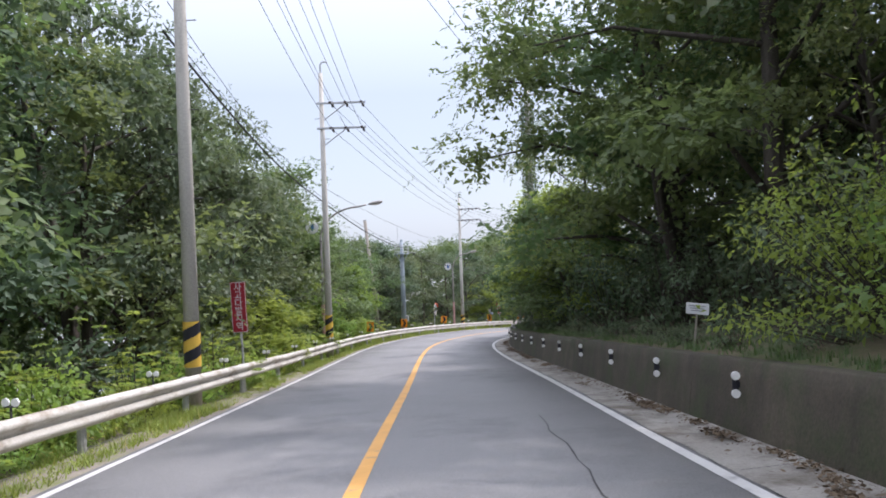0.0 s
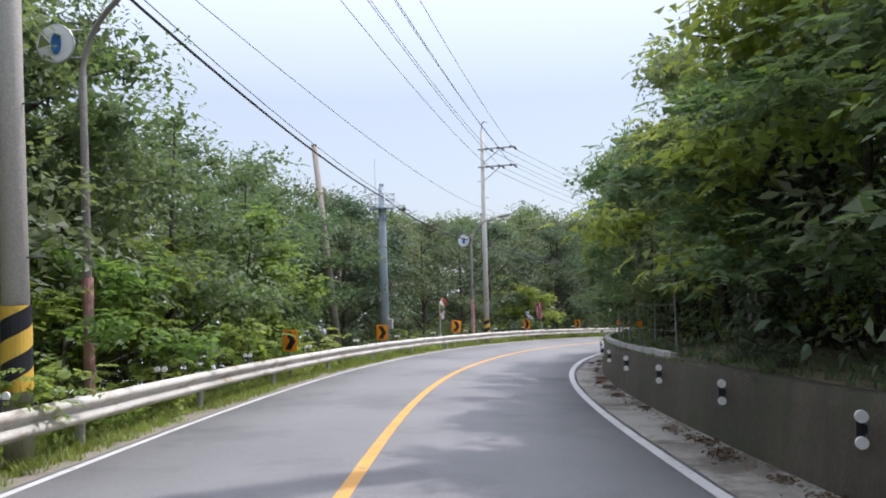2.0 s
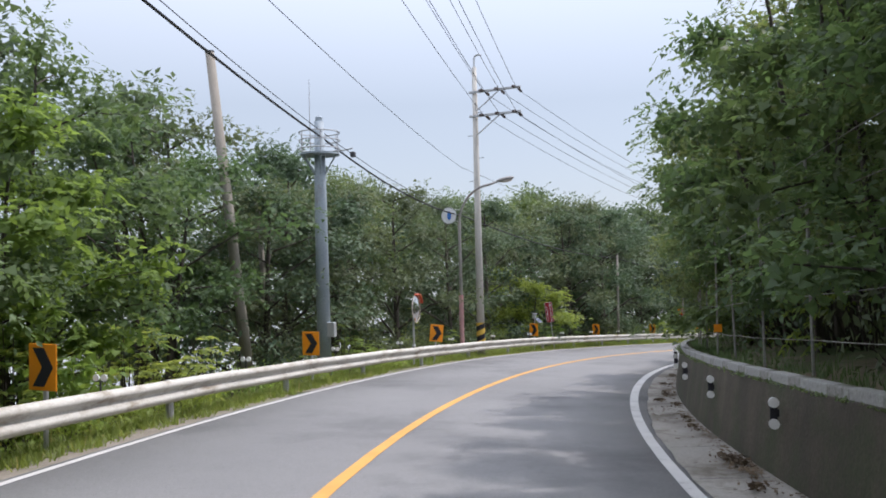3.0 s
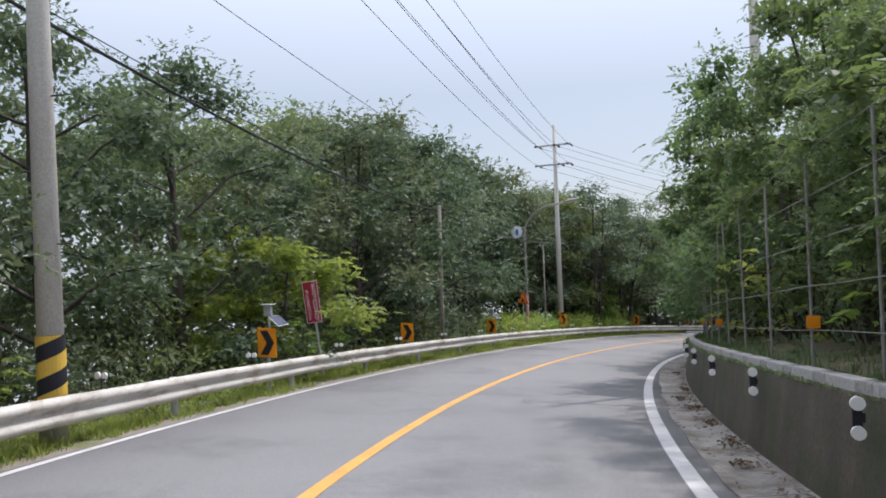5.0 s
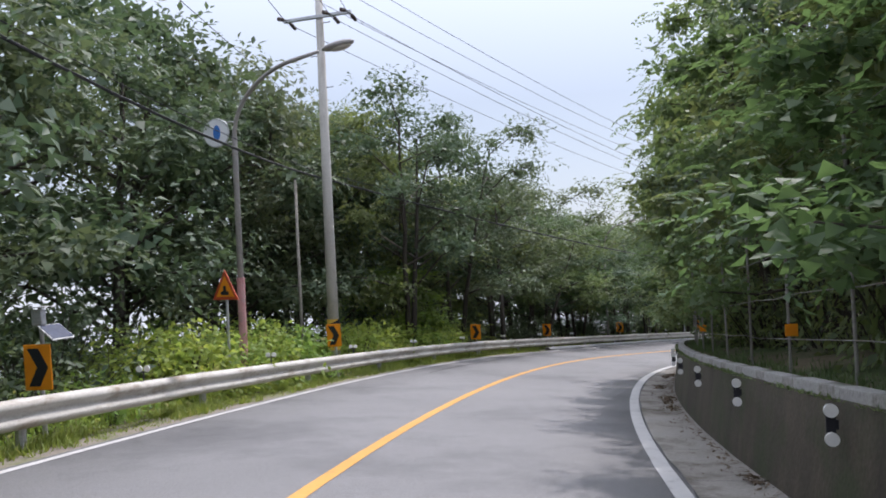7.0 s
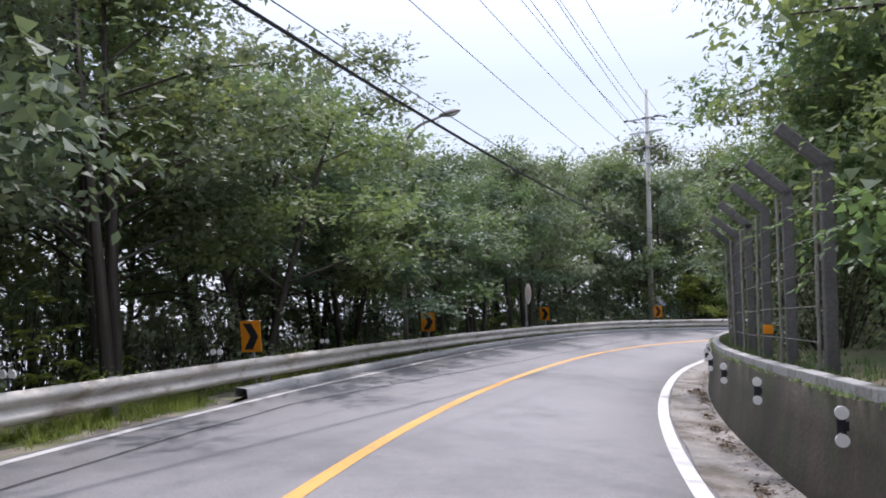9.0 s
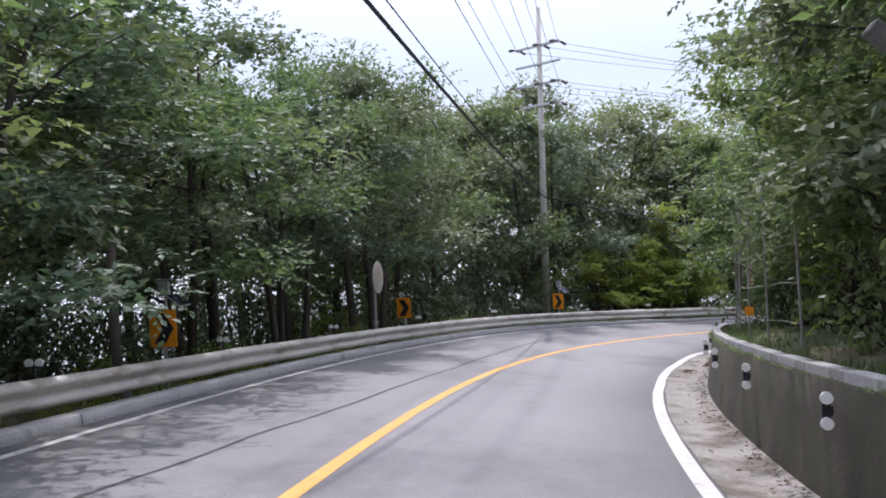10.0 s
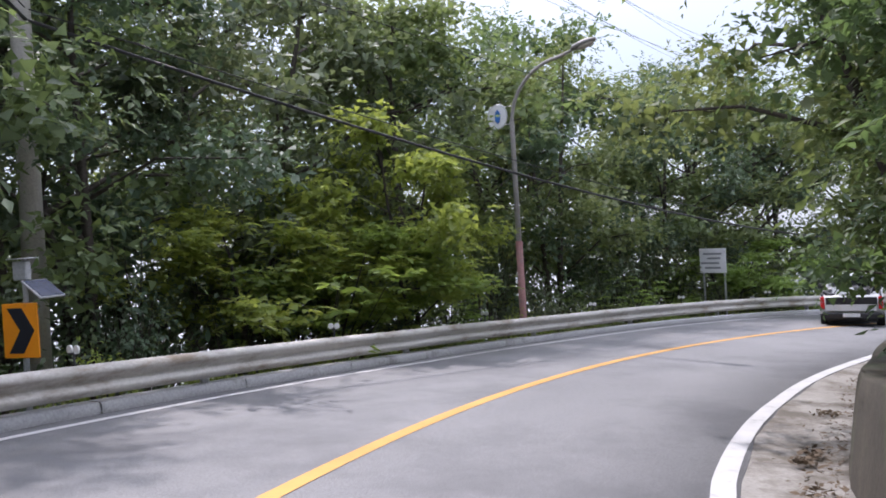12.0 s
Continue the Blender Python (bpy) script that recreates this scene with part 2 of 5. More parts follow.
# ---- the road's line: station, x, y, z of the yellow line, and the cross fall in degrees ----
STATIONS = [
    (-30, 2.08, -29.91, 2.63, -2.2), (-15, 0.73, -14.97, 1.22, -2.2), (0, -0.67, -0.04, -0.18, -1.7), (15, -0.97, 14.95, -1.64, -0.9),
    (30, -1.17, 29.95, -3.12, -0.2), (45, -0.41, 44.92, -4.45, 0.2), (60, 3.42, 59.38, -5.71, 0.6), (75, 10.03, 72.83, -7.12, 1.5),
    (90, 18.48, 85.21, -8.58, 2.5), (105, 28.95, 95.91, -9.99, 3.2), (120, 41.49, 104.10, -11.58, 3.4), (135, 55.64, 108.70, -12.98, 3.1),
    (150, 70.08, 105.42, -14.14, 1.0), (165, 80.74, 95.13, -15.09, -0.6), (180, 84.75, 80.85, -16.23, -1.0), (195, 80.93, 66.54, -17.50, -1.0),
]
ST = np.array(STATIONS)


def spline(t, y):
    """Slopes of a smooth cubic through the stations."""
    k = len(t)
    h, A, r = np.diff(t), np.eye(len(t)), np.zeros(len(t))
    for i in range(1, k - 1):
        A[i, i - 1], A[i, i], A[i, i + 1] = h[i - 1], 2 * (h[i - 1] + h[i]), h[i]
        r[i] = 6 * ((y[i + 1] - y[i]) / h[i] - (y[i] - y[i - 1]) / h[i - 1])
    c = np.linalg.solve(A, r)

    def f(s):
        i = int(np.clip(np.searchsorted(t, s) - 1, 0, k - 2))
        a, b, w = t[i + 1] - s, s - t[i], h[i]
        return c[i] * a**3 / (6 * w) + c[i + 1] * b**3 / (6 * w) + (y[i] / w - c[i] * w / 6) * a + (y[i + 1] / w - c[i + 1] * w / 6) * b
    return f


FX, FY, FZ = (spline(ST[:, 0], ST[:, i]) for i in (1, 2, 3))
TABLE = np.arange(-32.0, 197.01, 0.5)
TX, TY, TZ = (np.array([f(s) for s in TABLE]) for f in (FX, FY, FZ))
TH = np.unwrap(np.arctan2(np.gradient(TX), np.gradient(TY)))
TB = np.tan(np.radians(np.interp(TABLE, ST[:, 0], ST[:, 4])))


def heading(s):
    """Degrees for a turn about z that sets local y along the road."""
    return -math.degrees(np.interp(s, TABLE, TH))


def place(s, d, up=0.0):
    """The point at station s, d metres to the right of the yellow line, and up above the road's plane."""
    h = np.interp(s, TABLE, TH)
    fall = np.interp(s, TABLE, TB) * max(-6.0, min(6.0, d))
    return Vector((np.interp(s, TABLE, TX) + d * math.cos(h), np.interp(s, TABLE, TY) - d * math.sin(h), np.interp(s, TABLE, TZ) - fall + up))


def along(knots):
    t, v = zip(*knots)
    return lambda s: float(np.interp(s, t, v))


LEFT_LINE = along([(-30, -3.1), (10, -3.08), (36, -3.3), (60, -3.28), (85, -3.22), (95, -3.15), (104, -2.95), (112, -2.85), (117, -2.88), (125, -3.15), (131, -3.25), (138, -3.38), (146, -2.75), (151, -2.7), (160, -3.2)])
RAIL_D = along([(-30, -3.95), (40, -3.9), (60, -3.72), (90, -3.8), (104, -3.5), (112, -3.5), (122, -3.7), (138, -3.72), (146, -3.15), (151, -3.1), (160, -3.8)])
RAIL_UP = along([(-30, 0.68), (38, 0.67), (60, 0.58), (85, 0.61), (108, 0.53), (135, 0.53), (165, 0.6)])
WALL_UP = along([(-30, 0.85), (15, 0.84), (30, 0.88), (45, 0.9), (80, 0.93), (95, 0.98), (132, 1.02), (138, 0.9), (143, 0.7), (170, 0.7)])
LEFT_GROUND = along([(-60, -22), (-40, -14), (-25, -6.0), (-14, -1.8), (-8, -0.65), (-5.5, -0.22), (-4.2, -0.06), (-3.4, -0.015), (-3.0, -0.10)])
RIGHT_SHIFT = along([(128, 0.0), (133, -0.15), (136.5, -0.45), (140, -0.38), (145, -0.1), (150, 0.05)])
FOOT_SHIFT = along([(128, 0.0), (132, 0.03), (134, -0.1), (136.5, -0.5), (140, -0.4), (144, -0.02), (150, 0.1)])
EDGE = along([(-30, 3.36), (44, 3.36), (51, 3.5), (72, 3.5), (80, 3.36), (200, 3.36)])
RIGHT_RISE = along([(4.3, 0.0), (6, 0.25), (9, 1.4), (14, 4.0), (22, 7.0), (30, 8.0)])


def ground_up(s, d):
    return LEFT_GROUND(d) if d < 0 else WALL_UP(s) + RIGHT_RISE(d)


# ---- building helpers ----


def mesh_of(name, verts, faces, material, smooth=False):
    """A mesh from arrays: verts N x 3, faces M x k (all with the same number of corners)."""
    me = bpy.data.meshes.new(name)
    verts, faces = np.asarray(verts, np.float32), np.asarray(faces, np.int32)
    k = faces.shape[1]
    me.vertices.add(len(verts))
    me.vertices.foreach_set("co", verts.ravel())
    me.loops.add(faces.size)
    me.loops.foreach_set("vertex_index", faces.ravel())
    me.polygons.add(len(faces))
    me.polygons.foreach_set("loop_start", np.arange(0, faces.size, k, dtype=np.int32))
    if smooth:
        me.polygons.foreach_set("use_smooth", np.ones(len(faces), bool))
    me.update(calc_edges=True)
    me.validate()
    me.materials.append(material)
    return me


def part(name, bm, material, parent, label="", smooth=False, at=None):
    """Links a bmesh (or a finished mesh) as one object under a thing or part."""
    if isinstance(bm, bmesh.types.BMesh):
        bmesh.ops.recalc_face_normals(bm, faces=bm.faces)
        me = bpy.data.meshes.new(name)
        bm.to_mesh(me)
        bm.free()
        me.materials.append(material)
        for f in me.polygons:
            f.use_smooth = smooth
    else:
        me = bm
    ob = new(name, me)
    ob.parent = parent
    if at is not None:
        ob.matrix_basis = at
    if label:
        ob["label"] = label
    return ob


def thing(name, label, category, group="", m=None, kind=""):
    ob = new(name)
    if m is not None:
        ob.matrix_basis = m
    return tagged(ob, label, category, group, kind)


def standing(s, d, up=0.0, turn=0.0):
    p = place(s, d, up)
    return pose(p.x, p.y, p.z, 0, 0, heading(s) + turn)


def box(bm, x, y, z, cx=0, cy=0, cz=0, bevel=0.0, turn=None):
    m = Matrix.Translation((cx, cy, cz)) @ (turn or Matrix()) @ Matrix.Diagonal((x, y, z, 1))
    r = bmesh.ops.create_cube(bm, size=1, matrix=m)
    if bevel:
        edges = list({e for v in r["verts"] for e in v.link_edges})
        bmesh.ops.bevel(bm, geom=edges, offset=bevel, segments=1, affect="EDGES")
    return bm


def tube(bm, points, radii, sides=8, caps=True):
    """A tube along points, with a radius at each."""
    pts = [Vector(p) for p in points]
    if isinstance(radii, (int, float)):
        radii = [radii] * len(pts)
    rings = []
    for i, p in enumerate(pts):
        t = (pts[min(i + 1, len(pts) - 1)] - pts[max(i - 1, 0)]).normalized()
        q = t.to_track_quat("Z", "X")
        rings.append([bm.verts.new(p + q @ Vector((radii[i] * math.cos(a), radii[i] * math.sin(a), 0))) for a in (2 * math.pi * k / sides for k in range(sides))])
    for a, b in zip(rings, rings[1:]):
        for k in range(sides):
            bm.faces.new((a[k], a[(k + 1) % sides], b[(k + 1) % sides], b[k]))
    if caps:
        bm.faces.new(rings[0][::-1])
        bm.faces.new(rings[-1])
    return bm


def disc(bm, radius, thick, centre=(0, 0, 0), axis="Y", sides=20, stretch=1.0):
    turn = {"Y": Matrix.Rotation(math.pi / 2, 4, "X"), "X": Matrix.Rotation(math.pi / 2, 4, "Y"), "Z": Matrix()}[axis]
    bmesh.ops.create_cone(bm, cap_ends=True, segments=sides, radius1=radius, radius2=radius, depth=thick, matrix=Matrix.Translation(centre) @ turn @ Matrix.Diagonal((stretch, 1, 1, 1)))
    return bm


def plate(bm, outline, thick, y=0.0):
    """A flat board in the local xz plane from its outline, its face towards -y."""
    front = [bm.verts.new((x, y, z)) for x, z in outline]
    back = [bm.verts.new((x, y + thick, z)) for x, z in outline]
    bm.faces.new(front)
    bm.faces.new(back[::-1])
    k = len(front)
    for i in range(k):
        bm.faces.new((front[i], back[i], back[(i + 1) % k], front[(i + 1) % k]))
    return bm


def strip(profile, s0, s1, step, closed=False):
    """Vertices and quads of a section swept along the road. profile(s) gives (d, up) points."""
    ss = np.linspace(s0, s1, max(2, int(round((s1 - s0) / step)) + 1))
    rows = [[place(s, d, u) for d, u in profile(s)] for s in ss]
    k = len(rows[0])
    verts = [v for row in rows for v in row]
    span = k if closed else k - 1
    faces = [(i * k + j, i * k + (j + 1) % k, (i + 1) * k + (j + 1) % k, (i + 1) * k + j) for i in range(len(ss) - 1) for j in range(span)]
    return verts, faces


def strip_mesh(name, profile, s0, s1, step, material, closed=False, smooth=False):
    v, f = strip(profile, s0, s1, step, closed)
    return mesh_of(name, v, f, material, smooth)


def letters(body, size, material, parent, m, label="", name="lettering", spacing=1.0):
    cu = bpy.data.curves.new(name, "FONT")
    cu.body, cu.size, cu.align_x, cu.align_y, cu.extrude, cu.space_line = body, size, "CENTER", "CENTER", 0.001, spacing
    tmp = new("tmp_text", cu)
    me = bpy.data.meshes.new_from_object(tmp.evaluated_get(bpy.context.evaluated_depsgraph_get()))
    bpy.data.objects.remove(tmp)
    me.materials.clear()
    me.materials.append(material)
    ob = new(name, me)
    ob.parent = parent
    ob.matrix_basis = m
    if label:
        ob["label"] = label
    return ob

# ---- ground, road, walls ----


def jitter(s, d, amount=1.0):
    return amount * (0.6 * noise.noise((s * 0.13, d * 0.17, 3.1)) + 0.4 * noise.noise((s * 0.4, d * 0.5, 8.7)))


def ground_profile(s):
    cols = []
    for d in (-60, -40, -30, -25, -20, -16, -13, -11, -9.5, -8, -7, -6, -5.2, -4.6, -4.1, -3.7, -3.42):
        cols.append((d, LEFT_GROUND(d) + jitter(s, d, min(0.5, 0.04 + max(0, -d - 4.2) * 0.05))))
    cols += [(-3.0, -0.2), (0, -0.25), (3.3, -0.25), (4.33, -0.25), (4.34, WALL_UP(s) - 0.02)]
    for d in (5, 6, 7.5, 9, 11, 13, 15, 18, 21):
        cols.append((d, WALL_UP(s) + RIGHT_RISE(d) + jitter(s, d, min(0.5, (d - 4.4) * 0.1))))
    return cols


v, f = strip(ground_profile, -32, 196, 2.0)
# the hillside round the road, down to the plain and out to the horizon
def land(x, y):
    dist2 = (TX - x) ** 2 + (TY - y) ** 2
    w = 1.0 / (dist2 + 30.0) ** 2
    k = int(np.argmin(dist2))
    d = math.sqrt(dist2[k])
    side = (x - TX[k]) * math.cos(TH[k]) - (y - TY[k]) * math.sin(TH[k])
    rise = float(np.interp(d, [14, 18, 21.5, 30, 60], [2.8, 5.4, 7.4, 5.0, -2.0])) if side > 0 else float(np.interp(d, [14, 22, 40, 60], [-3.2, -6.0, -15.0, -22.0]))
    if d < 14:
        rise = -3.5
    h = float((w * TZ).sum() / w.sum()) + rise + jitter(x, y, 1.0)
    fade = float(np.interp(d, [60, 170], [0.0, 1.0]))
    return h * (1 - fade) + -46.0 * fade


xs, ys = np.arange(-190.0, 271.0, 6.0), np.arange(-220.0, 301.0, 6.0)
base = len(v)
v += [Vector((x, y, land(x, y))) for y in ys for x in xs]
for r in range(len(ys) - 1):
    for c in range(len(xs) - 1):
        a = base + r * len(xs) + c
        f.append((a, a + 1, a + len(xs) + 1, a + len(xs)))
base, far_z = len(v), -46.5
v += [Vector((-3000, -3000, far_z)), Vector((3000, -3000, far_z)), Vector((3000, 3000, far_z)), Vector((-3000, 3000, far_z))]
f.append((base, base + 1, base + 2, base + 3))
ground = new("ground", mesh_of("ground", v, f, SOIL, True))
tagged(ground, "brown and green forest soil beside the road", "ground", kind="structure")
# added sheet that mirrors the sky, standing in for bright haze between the trunks
water = new("water", mesh_of("water", [(-3000, -3000, -45.3), (3000, -3000, -45.3), (3000, 3000, -45.3), (-3000, 3000, -45.3)], [(0, 1, 2, 3)], PALE_SHEET))
tagged(water, "pale sheet far below, added for the bright hazy gaps between the trunks", "water", kind="structure")


def road_profile(s):
    w = 0.03 * noise.noise((s * 0.35, 0.0, 5.0))
    left = LEFT_LINE(s) - (0.32 if s > 112 else 0.14)
    return [(left - 0.08 + w, -0.12), (left + w, 0.0), (-1.6, 0.012), (0, 0.015), (1.7, 0.008), (EDGE(s) + 0.02 + w * 1.5 + RIGHT_SHIFT(s), 0.0), (EDGE(s) + 0.06 + w + RIGHT_SHIFT(s), -0.1)]


road = new("road", strip_mesh("road", road_profile, -32, 196, 1.0, ASPHALT, smooth=True))
tagged(road, "worn grey asphalt road curving downhill to the right", "road", kind="structure")


def marking(name, label, centre, width, s0, s1, material):
    def prof(s):
        c, w = centre(s), width(s) / 2
        e = 0.006 * noise.noise((s * 2.1, 1.0, 0.0))

        def top(d):
            return float(np.interp(d, [LEFT_LINE(s) - 0.14, -1.6, 0, 1.7, 3.46], [0.0, 0.012, 0.015, 0.008, 0.0])) + 0.005
        return [(c - w + e, top(c - w)), (c + w + e, top(c + w))]
    ob = new(name, strip_mesh(name, prof, s0, s1, 0.5, material))
    return tagged(ob, label, "road marking", kind="structure")


marking("yellow_centre_line", "solid yellow centre line painted on asphalt", lambda s: 0.0, lambda s: 0.15, -32, 196, YELLOW_LINE)
marking("white_edge_line", "thin worn white line at the road's edge", LEFT_LINE, lambda s: 0.11, -32, 196, WHITE_LINE)
marking("white_edge_line", "white line beside the concrete gutter, broad in the bend", lambda s: 3.24 + RIGHT_SHIFT(s), along([(-30, 0.13), (44, 0.13), (54, 0.17), (200, 0.17)]), -32, 196, WHITE_LINE)
CRACK = along([(60, -1.9), (100, -2.3), (112, -2.15), (117, -1.55), (123, -1.0), (128, -0.85), (132, -1.1), (136, -1.6), (142, -1.9)])
marking("crack_seal", "narrow dark sealed joint along the far lane", lambda s: CRACK(s) + 0.05 * noise.noise((s * 0.7, 4.0, 0.0)), lambda s: 0.045 + 0.02 * noise.noise((s * 1.7, 0.0, 0.0)), 98, 137, SEAL)
marking("crack_seal", "dark crack wandering along the near lane", lambda s: 2.0 + 0.16 * noise.noise((s * 0.9, 2.0, 0.0)) + 0.02 * s, lambda s: 0.018 + 0.014 * noise.noise((s * 2.3, 0.0, 9.0)), 3, 11, SEAL)


def gutter_profile(s):
    e = 0.05 * noise.noise((s * 0.6, 7.0, 0.0)) + 0.03 * noise.noise((s * 2.2, 7.0, 0.0))
    e += RIGHT_SHIFT(s)
    x, y = RIGHT_SHIFT(s), FOOT_SHIFT(s)
    return [(EDGE(s) - 0.02 + e, -0.1), (EDGE(s) + e, 0.008), (3.75 + x, 0.0 + 0.01 * noise.noise((s, 0.0, 3.0))), (4.02 + y, 0.03), (4.12 + y, 0.05), (4.14 + y, -0.1)]


gutter = new("gutter", strip_mesh("gutter", gutter_profile, -32, 175, 0.5, CONCRETE))
tagged(gutter, "pale broken concrete gutter along the wall's foot", "gutter", kind="structure")

marking("crack_seal", "dark broken joint between asphalt and gutter", lambda s: EDGE(s) + 0.012 + RIGHT_SHIFT(s) + 0.05 * noise.noise((s * 0.6, 7.0, 0.0)) + 0.03 * noise.noise((s * 2.2, 7.0, 0.0)), lambda s: 0.035 + 0.035 * noise.noise((s * 1.9, 3.0, 5.0)), -6, 165, SEAL)
bm = bmesh.new()
random.seed(17)
q = -4.0
while q < 160:
    x = RIGHT_SHIFT(q)
    a, b, w = random.uniform(-0.06, 0.06), random.uniform(-0.06, 0.06), random.uniform(0.008, 0.02)
    bm.faces.new([bm.verts.new(place(q + o, EDGE(q) + 0.04 + x + t * (4.0 - EDGE(q)), 0.016 + 0.02 * t)) for o, t in ((a, 0), (b, 1), (b + w, 1), (a + w, 0))])
    q += random.choice((2.0, 2.0, 3.0, 1.3))
me = bpy.data.meshes.new("gutter_joints")
bm.to_mesh(me)
bm.free()
me.materials.append(SEAL)
tagged(new("gutter_joint", me), "dark cracked joints across the concrete gutter", "joint", kind="structure")

wall = thing("wall_right", "low dark stained concrete retaining wall beside the gutter", "wall", kind="structure")
s = -32.0
while s < 170:
    e = s + 6.0

    def wall_profile(q):
        h = WALL_UP(q)
        return [(p + FOOT_SHIFT(q), u) for p, u in ((4.07, -0.3), (4.08, 0.05), (4.12, 0.35), (4.16, 0.65), (4.19, h - 0.02), (4.21, h), (4.4, h), (4.42, h - 0.02), (4.42, -0.3))]
    part("wall_panel", strip_mesh("wall_panel", wall_profile, s + 0.003, e - 0.003, 1.0, WALL, closed=True), None, wall)
    s = e

# gritty verge between the white line and the rail
def verge_profile(s):
    a0, a1 = LEFT_LINE(s) - (0.34 if s > 112 else 0.12), RAIL_D(s) - 0.3
    return [(a0 + (a1 - a0) * t, -0.004 - 0.03 * t + 0.012 * noise.noise((s * 1.1, t * 4, 0.0))) for t in (0, 0.25, 0.5, 0.75, 1.0)] + [(a1 - 0.05, -0.2)]


verge = new("verge", strip_mesh("verge", verge_profile, -32, 190, 0.7, SAND, smooth=True))
tagged(verge, "gritty sandy verge with grass under the guardrail", "verge", kind="structure")

# left kerb in the bend
kerb = thing("kerb", "low grey concrete kerb below the guardrail", "kerb", kind="structure")
s = 112.5
while s < 185:
    def kerb_profile(q):
        c = LEFT_LINE(q) - 0.42
        return [(c + 0.14, -0.15), (c + 0.12, 0.11), (c + 0.10, 0.13), (c - 0.08, 0.13), (c - 0.1, -0.15)]
    part("kerb_stone", strip_mesh("kerb_stone", kerb_profile, s + 0.006, s + 1.99, 0.66, KERB, closed=True), None, kerb)
    s += 2.0

# ---- guardrail ----
rail = thing("guardrail", "long pale W-beam steel guardrail on round posts", "guardrail")
PROFILE = [(0.0, 0.175), (0.022, 0.168), (0.08, 0.122), (0.08, 0.068), (0.012, 0.022), (0.012, -0.022), (0.08, -0.068), (0.08, -0.122), (0.022, -0.168), (0.0, -0.175)]


def rail_profile(lap):
    def prof(q):
        d, z = RAIL_D(q), RAIL_UP(q) - 0.175 + 0.012 * noise.noise((q * 0.5, 2.0, 6.0))
        d += 0.03 * noise.noise((q * 0.25, 8.0, 1.0)) + lap
        return [(d + x, z + h) for x, h in PROFILE] + [(d + x - 0.012, z + h) for x, h in PROFILE[::-1]]
    return prof


bm = bmesh.new()
tube(bm, [(0, 0, -0.9), (0, 0, 0.02)], 0.06, 10)
post_mesh = bpy.data.meshes.new("post")
bm.to_mesh(post_mesh)
bm.free()
post_mesh.materials.append(GALV)
bm = bmesh.new()
tube(bm, [(0, 0, -0.12), (0, 0, 0.07)], 0.014, 6)
box(bm, 0.16, 0.03, 0.02, 0, 0, 0.07)
stand_mesh = bpy.data.meshes.new("delineator")
bm.to_mesh(stand_mesh)
bm.free()
stand_mesh.materials.append(IRON)
bm = disc(bmesh.new(), 0.048, 0.02, (0, 0, 0), "Y", 14)
eye_mesh = bpy.data.meshes.new("reflector")
bm.to_mesh(eye_mesh)
bm.free()
eye_mesh.materials.append(REFLECT)
s, n_beam = -28.0, 0
while s < 176:
    part("beam", strip_mesh("beam", rail_profile(0.008 * (n_beam % 2)), s, s + 4.12, 0.69, RAIL, closed=True, smooth=False), None, rail)
    q = s + 2.0
    part("post", post_mesh, None, rail, at=standing(q, RAIL_D(q) - 0.09, RAIL_UP(q) - 0.03))
    q = s + 0.3
    stand = part("delineator", stand_mesh, None, rail, at=standing(q, RAIL_D(q) - 0.02, RAIL_UP(q) + 0.06, random.uniform(-14, 14)))
    for x in (-0.06, 0.06):
        part("reflector", eye_mesh, None, stand, at=pose(x, -0.005, 0.115))
    s += 4.0
    n_beam += 1

# ---- reflectors on the wall ----
bm = bmesh.new()
box(bm, 0.065, 0.016, 0.19, -0.075, 0.015, 0, 0.004)
box(bm, 0.03, 0.03, 0.07, -0.04, 0.02, 0, 0.004)
reflect_plate = bpy.data.meshes.new("bracket")
bm.to_mesh(reflect_plate)
bm.free()
reflect_plate.materials.append(BLACK)
bm = disc(bmesh.new(), 0.048, 0.025, (0, 0, 0), "Y", 18)
reflect_disc = bpy.data.meshes.new("reflector")
bm.to_mesh(reflect_disc)
bm.free()
reflect_disc.materials.append(REFLECT)


def wall_reflector(s, up):
    ob = thing("wall_reflector", "pair of round white reflectors on a black bracket on the wall", "reflector", "reflectors along the wall", standing(s, 4.145 + FOOT_SHIFT(s), up, -8))
    part("bracket", reflect_plate, None, ob)
    for z in (-0.1, 0.1):
        part("reflector", reflect_disc, None, ob, at=pose(-0.075, -0.006, z))
    return ob


for q in [8.3 + 3.1 * k for k in range(-2, 22)] + [77.9 + 2.94 * k for k in range(0, 19)]:
    wall_reflector(q, along([(0, 0.55), (20, 0.62), (45, 0.64), (62, 0.78), (150, 0.78)])(q))


# ---- boards ----


